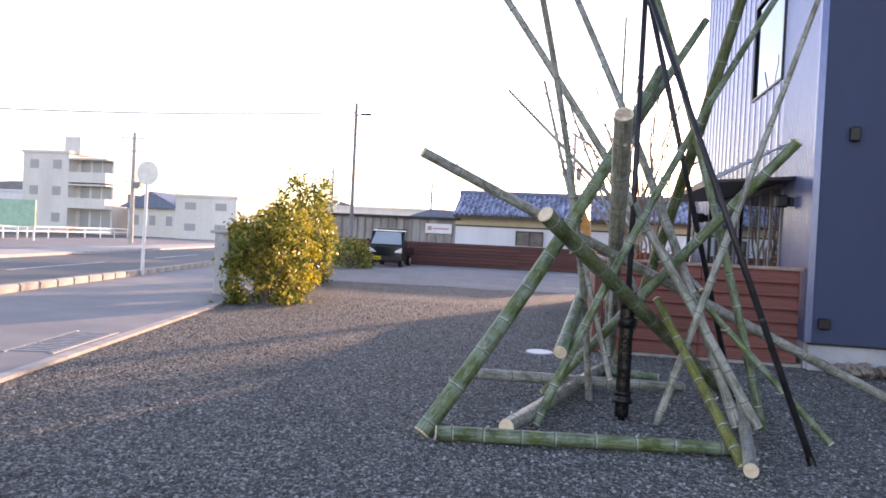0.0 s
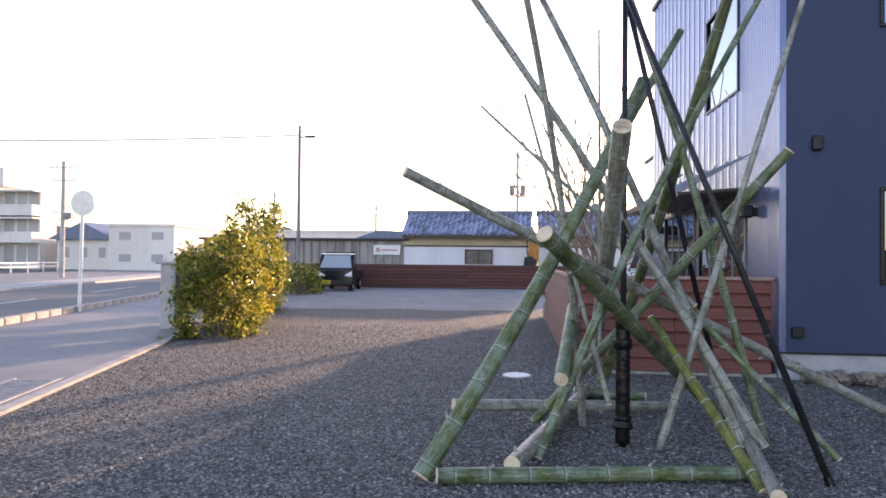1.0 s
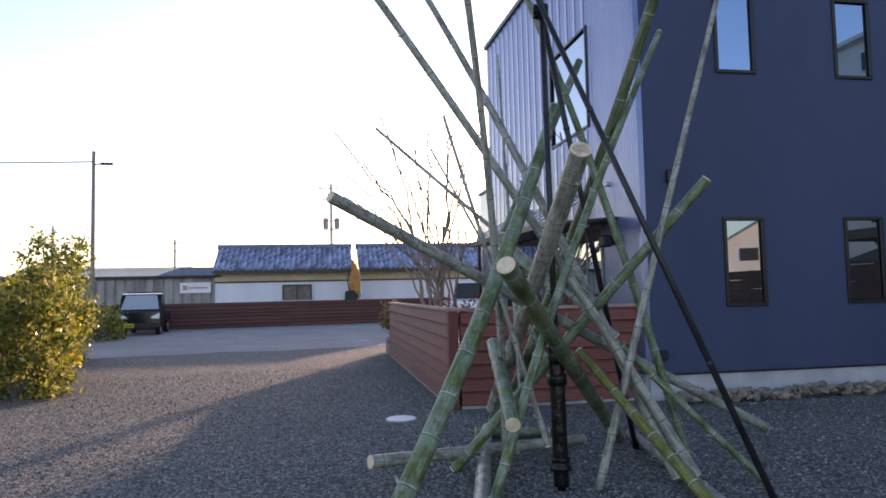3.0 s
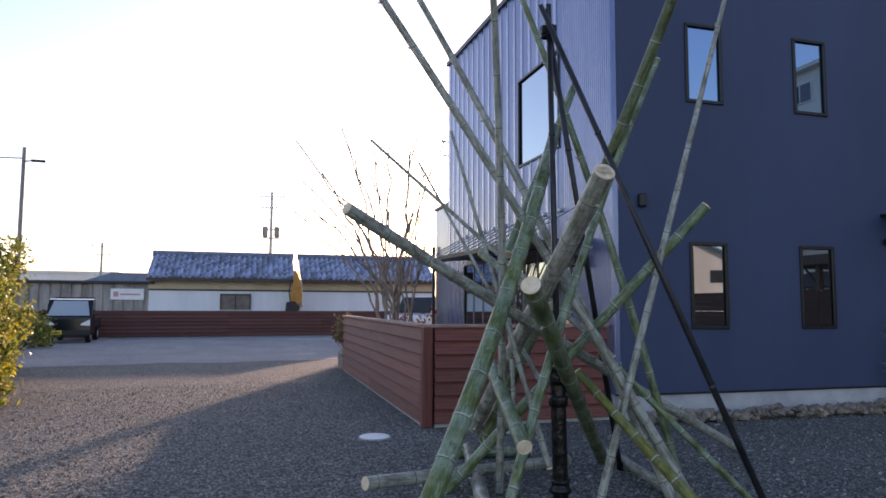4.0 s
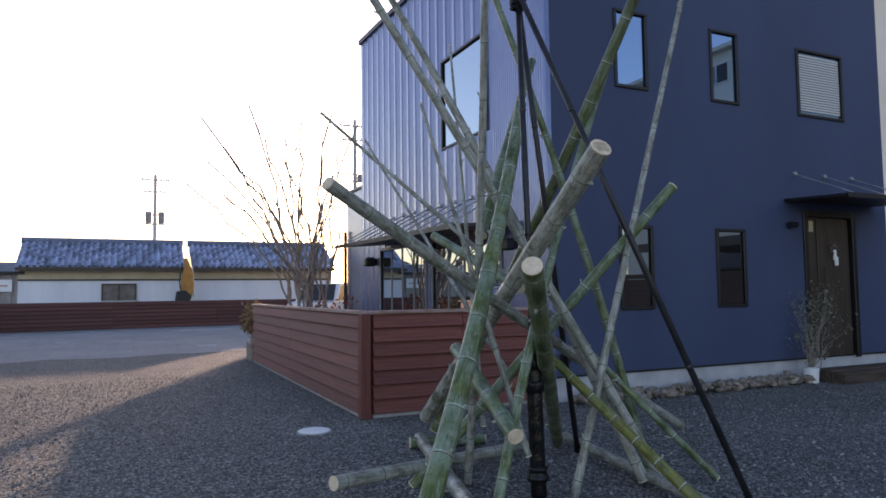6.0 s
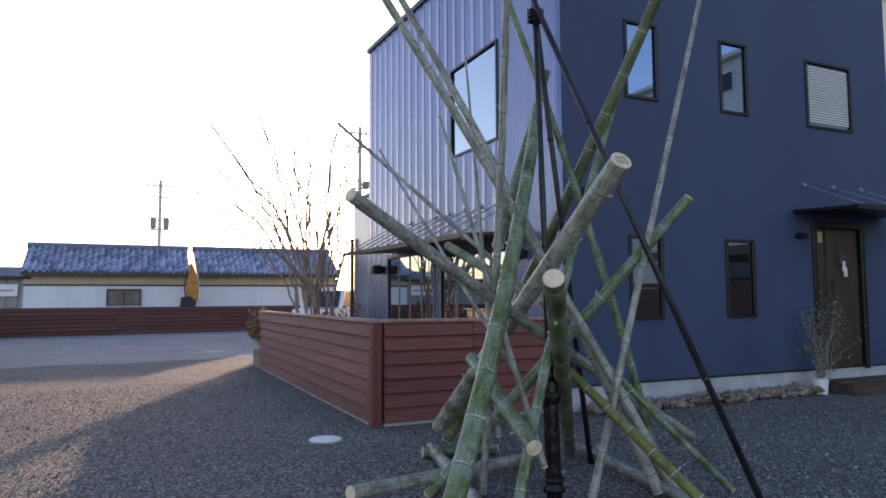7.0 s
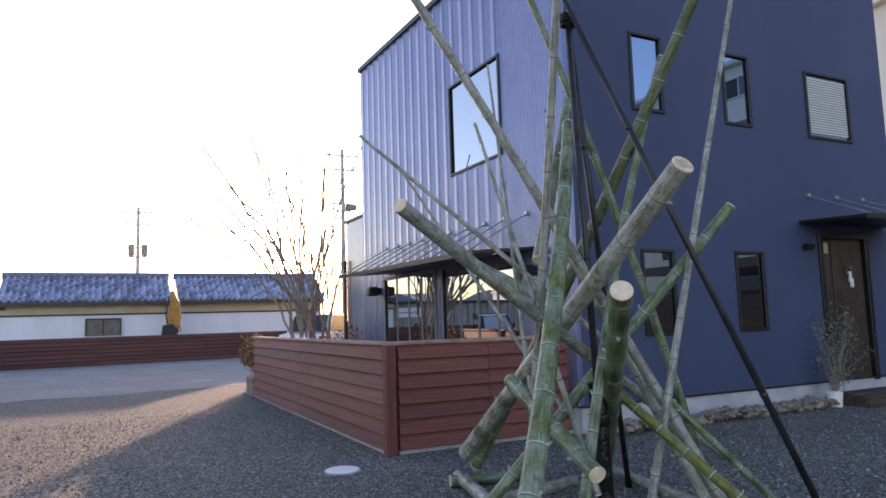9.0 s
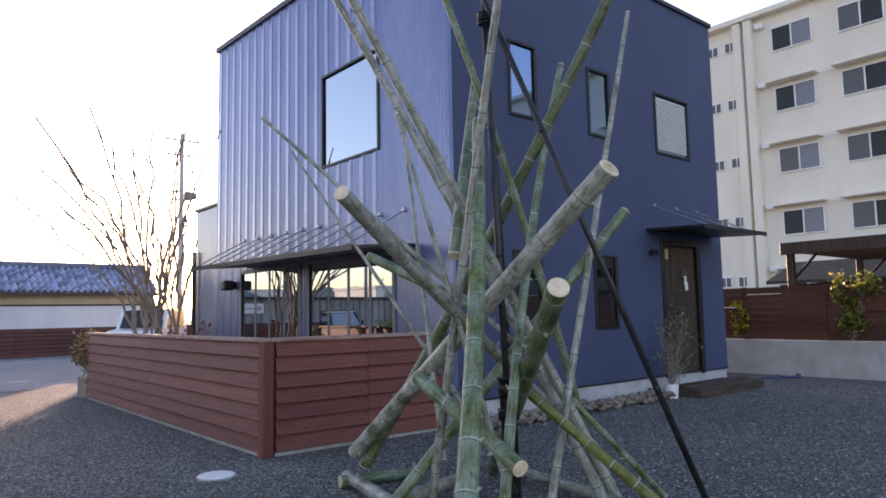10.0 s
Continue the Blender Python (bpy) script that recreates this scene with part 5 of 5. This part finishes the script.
truck(-6.45, 26.6)


def far_car(x, y, turn, label, paint, tall=1.5):
    t = thing("parked_car", (x, y, 0), label, "car")
    m = Matrix.Translation((x, y, 0)) @ Matrix.Rotation(radians(turn), 4, "Z")
    def shape(g):
        g.v = [tuple(m @ Vector(v)) for v in g.v]
        return g
    h = tall
    body = part("body", shape(Geo().prism([(-1.9, 0.3), (1.85, 0.3), (1.9, 0.8), (1.75, 0.95), (0.95, 1.02), (0.45, h), (-1.5, h + 0.02), (-1.88, 1.0)], -0.82, 0.82, 1)), paint, t)
    part("windscreen", shape(Geo().quad((0.98, -0.7, 1.03), (0.98, 0.7, 1.03), (0.53, 0.66, h - 0.05), (0.53, -0.66, h - 0.05))), M_FARGLASS, body)
    for s in (-1, 1):
        part("side_window", shape(Geo().quad((-1.45, s * 0.826, 1.02), (0.8, s * 0.826, 1.02), (0.4, s * 0.826, h - 0.08), (-1.35, s * 0.826, h - 0.08))), M_FARGLASS, body)
        part("headlight", shape(Geo().box((1.8, s * 0.75, 0.68), (1.91, s * 0.45, 0.82), 0.02)), M_HEADLIGHT, body)
        for xx in (-1.2, 1.2):
            part("wheel", shape(Geo().tube([(xx, s * 0.66, 0.3), (xx, s * 0.84, 0.3)], [0.3, 0.3], 16)), M_TYRE, t)


far_car(6.15, 28.3, 236, "white car parked at the back behind the terrace", M_CARWHITE, 1.7)

# ---- poles and signs ----
def utility_pole(x, y, h, label, boxes=True, seed=0):
    t = thing("utility_pole", (x, y, 0), label, "utility pole")
    part("post", Geo().tube([(x, y, -0.1), (x, y, h)], [0.15, 0.1], 12), M_CONCRETE, t)
    for z, w in ((h - 0.4, 0.9), (h - 1.2, 0.75)):
        part("crossarm", Geo().box((x - w, y - 0.05, z), (x + w, y + 0.05, z + 0.09)), M_STEEL, t)
        for q in (-0.9, -0.45, 0.45, 0.9):
            part("insulator", Geo().tube([(x + q * w, y, z + 0.09), (x + q * w, y, z + 0.28)], [0.05, 0.03], 8), M_WHITE, t)
    if boxes:
        part("bracket", Geo().box((x - 0.62, y - 0.06, h - 3.4), (x + 0.62, y + 0.06, h - 3.28)), M_STEEL, t)
        part("bracket", Geo().box((x - 0.62, y - 0.06, h - 2.75), (x + 0.62, y + 0.06, h - 2.68)), M_STEEL, t)
        for q in (-0.4, 0.4):
            part("transformer", Geo().tube([(x + q, y - 0.1, h - 3.27), (x + q, y - 0.1, h - 3.2), (x + q, y - 0.1, h - 2.6), (x + q, y - 0.1, h - 2.52)], [0.16, 0.2, 0.2, 0.14], 12), M_LAMPPOST, t)
    else:
        for z, w in ((h - 3.1, 0.6), (h - 3.5, 0.45)):
            part("crossarm", Geo().box((x - w, y - 0.05, z), (x + w, y + 0.05, z + 0.08)), M_STEEL, t)
        part("switch_box", Geo().box((x + 0.15, y - 0.3, h - 3.42), (x + 0.7, y + 0.1, h - 3.1), 0.03), M_LAMPPOST, t)
    return t


utility_pole(0.64, 51.0, 9.4, "grey concrete utility pole with two transformers")
utility_pole(10.36, 37.5, 10.9, "tall concrete utility pole behind the house", False)
utility_pole(-26.1, 38.0, 6.9, "slim utility pole across the road", False)
utility_pole(-22.0, 62.0, 7.5, "slim distant grey utility pole", False)
utility_pole(-14.0, 70.0, 7.0, "slim distant grey utility pole", False)


def wire(a, b, sag, label):
    a, b = Vector(a), Vector(b)
    pts = [a.lerp(b, i / 16) - Vector((0, 0, sag * 4 * (i / 16) * (1 - i / 16))) for i in range(17)]
    single("overhead_wire", Geo().tube(pts, [0.024] * 17, 5), M_BAR, label, "wire")


lampp = thing("street_lamp", (-8.55, 28.4, 0), "slim grey street lamp with a flat head", "street lamp")
part("post", Geo().tube([(-8.55, 28.4, -0.1), (-8.55, 28.4, 6.9)], [0.09, 0.065], 12), M_LAMPPOST, lampp)
part("arm", Geo().tube([(-8.55, 28.4, 6.39), (-8.1, 28.35, 6.44)], [0.03, 0.025], 8), M_LAMPPOST, lampp)
part("lamp_head", Geo().box((-8.3, 28.28, 6.38), (-7.84, 28.44, 6.46), 0.02), M_BAR, lampp)
wire((-8.55, 28.4, 6.5), (-40, 20, 6.2), 0.6, "thin black overhead wire from the street lamp")

sp = thing("road_sign", (-9.2, 15.0, 0), "round road sign seen from its grey back on a white post", "road sign")
part("post", Geo().tube([(-9.2, 15.0, -0.1), (-9.16, 15.0, 2.72)], [0.038, 0.038], 12), M_WHITE, sp)
part("disc", Geo().tube([(-9.12, 14.945, 2.47), (-9.12, 14.93, 2.47)], [0.29, 0.29], 28), M_STEEL, sp)
part("band", Geo().box((-9.3, 14.925, 2.44), (-8.96, 14.935, 2.49)), M_STEEL, sp)

post = thing("gate_pillar", (-5.2, 12.0, 0), "short white concrete pillar beside the bush", "pillar")
part("pillar", Geo().box((-5.58, 11.9, 0), (-5.3, 12.3, 1.15), 0.02), M_CONCRETE, post)
part("cap", Geo().box((-5.65, 11.85, 1.15), (-5.25, 12.35, 1.2), 0.015), M_CONCRETE, post)
part("grille", Geo().box((-5.3, 11.95, 0.6), (-5.12, 12.2, 1.12), 0.01), M_BAR, post)

rail = thing("guard_rail", along(20, 21.3), "white steel guard rail across the road", "guard rail")
for k in range(24):
    part("post", Geo().tube([along(k * 2.5 - 4, 21.3, 0), along(k * 2.5 - 4, 21.3, 0.8)], [0.05, 0.05], 8), M_WHITE, rail)
for z in (0.45, 0.75):
    part("rail", Geo().tube([along(-4, 21.3, z), along(54, 21.3, z)], [0.045, 0.045], 8), M_WHITE, rail)
gb = thing("green_board", (-30.5, 33, 0), "faded green notice board on two white legs", "notice board")
part("board", Geo().box((-32.6, 33, 0.8), (-28.5, 33.1, 2.3)), M_SIGNGREEN, gb)
for x in (-29.7, -28.65):
    part("leg", Geo().tube([(x, 33.12, 0), (x, 33.12, 2.2)], [0.06, 0.06], 8), M_WHITE, gb)


# ---- buildings across the road ----
def block(name, label, category, x0, x1, y0, y1, h, mat, rows, cols, sunny=True):
    t = thing(name, ((x0 + x1) / 2, (y0 + y1) / 2, 0), label, category)
    part("wall", Geo().box((x0, y0, 0), (x1, y1, h)), mat, t)
    part("roof", Geo().box((x0 - 0.15, y0 - 0.15, h), (x1 + 0.15, y1 + 0.15, h + 0.25)), mat, t)
    sw, st = (x1 - x0) / cols, h / rows
    for r in range(rows):
        for c in range(cols):
            x, z = x0 + (c + 0.5) * sw, r * st + st * 0.4
            w = part("window", Geo().box((x - sw * 0.18, y0 - 0.03, z), (x + sw * 0.18, y0, z + st * 0.34)), M_PALEPANE, t)
            part("frame", Geo().box((x - sw * 0.2, y0 - 0.06, z - 0.06), (x + sw * 0.2, y0 - 0.031, z)), M_WHITE, w)
    return t


b = block("apartment_house", "three-storey white apartment house with balconies", "apartment building", -54.5, -49.2, 60, 64, 8.0, M_PLASTER, 3, 2)
part("stair_tower", Geo().box((-50.6, 61, 8.0), (-48.8, 63, 9.8)), M_PLASTER, b)
part("wing", Geo().box((-49.2, 61.2, 0), (-45.0, 63.5, 7.7)), M_PLASTER, b)
for z in (2.6, 5.2):
    bal = part("balcony", Geo().box((-49.19, 60.0, z - 0.1), (-45.0, 61.19, z + 0.95), 0.02), M_PLASTER, b)
    part("slab", Geo().box((-49.3, 59.95, z + 2.2), (-44.9, 61.19, z + 2.35)), M_PLASTER, b)
for z in (0.4, 3.0, 5.6):
    for x in (-48.2, -46.9, -45.7):
        part("balcony_window", Geo().box((x - 0.5, 61.16, z + 0.2), (x + 0.5, 61.2, z + 1.9)), M_PALEPANE, b)
b = block("house_across", "white house with a blue pitched roof", "house", -43.8, -38.2, 62, 70, 2.9, M_PLASTER, 1, 3)
part("gable_roof", Geo().prism([(-44.5, 2.9), (-37.5, 2.9), (-41.0, 4.6)], 61.5, 70, 1), M_BLUEROOF, b)
block("low_building", "low white flat-roofed building", "building", -37.2, -30.8, 60, 68, 4.1, M_PLASTER, 2, 2)
block("low_building", "long pale low building further off", "building", -30.5, -14, 78, 90, 4.4, M_PLASTER, 1, 6)
block("low_building", "pale building at the edge of the road", "building", -75, -58, 66, 76, 4.2, M_SHEET, 1, 5)

# gabled house behind the start of the walk, seen in the front windows
nh = thing("neighbour_house", (46, -47, 0), "pale gabled two-storey house standing beyond the slat fence", "house")
turn = Matrix.Translation((46, -47, 0)) @ Matrix.Rotation(radians(38), 4, "Z")


def placed(g):
    g.v = [tuple(turn @ Vector(v)) for v in g.v]
    return g


part("wall", placed(Geo().prism([(-3.6, 0), (3.6, 0), (3.6, 5.6), (0, 7.6), (-3.6, 5.6)], 0, 9, 1)), M_PLASTER, nh)
part("roof", placed(Geo().prism([(-4.1, 5.3), (0, 7.62), (4.1, 5.3), (4.1, 5.5), (0, 7.85), (-4.1, 5.5)], -0.5, 9.5, 1)), M_BLUEROOF, nh)
for x, z in ((-1.8, 1.0), (1.8, 1.0), (-1.8, 3.6), (1.8, 3.6)):
    w = part("window", placed(Geo().box((x - 0.8, 9.0, z), (x + 0.8, 9.04, z + 1.2))), M_FARGLASS, nh)
    part("frame", placed(Geo().box((x - 0.9, 9.0, z - 0.1), (x + 0.9, 9.06, z))), M_WHITE, w)

# low wooded hills on the horizon; the haze is put into their pale colour
g = Geo()
for layer, (dist, high, from_a, span) in enumerate(((420, 34, 95, 75), (520, 42, 95, 75), (430, 16, 185, 165))):
    n = 70
    vs = []
    for i in range(n + 1):
        a = radians(from_a + span * i / n)
        h = high * (0.35 + 0.65 * abs(noise.noise(Vector((i * 0.17 + layer * 9, 0.3, 0))))) * min(1, i / 14)
        vs += [(dist * math.cos(a), dist * math.sin(a), -1), (dist * math.cos(a) * 1.08, dist * math.sin(a) * 1.08, h)]
    g.add(vs, [(2 * i, 2 * i + 2, 2 * i + 3, 2 * i + 1) for i in range(n)])
single("backdrop", g, M_HILL, "low hazy wooded hills on the horizon", kind="structure", smooth=True)
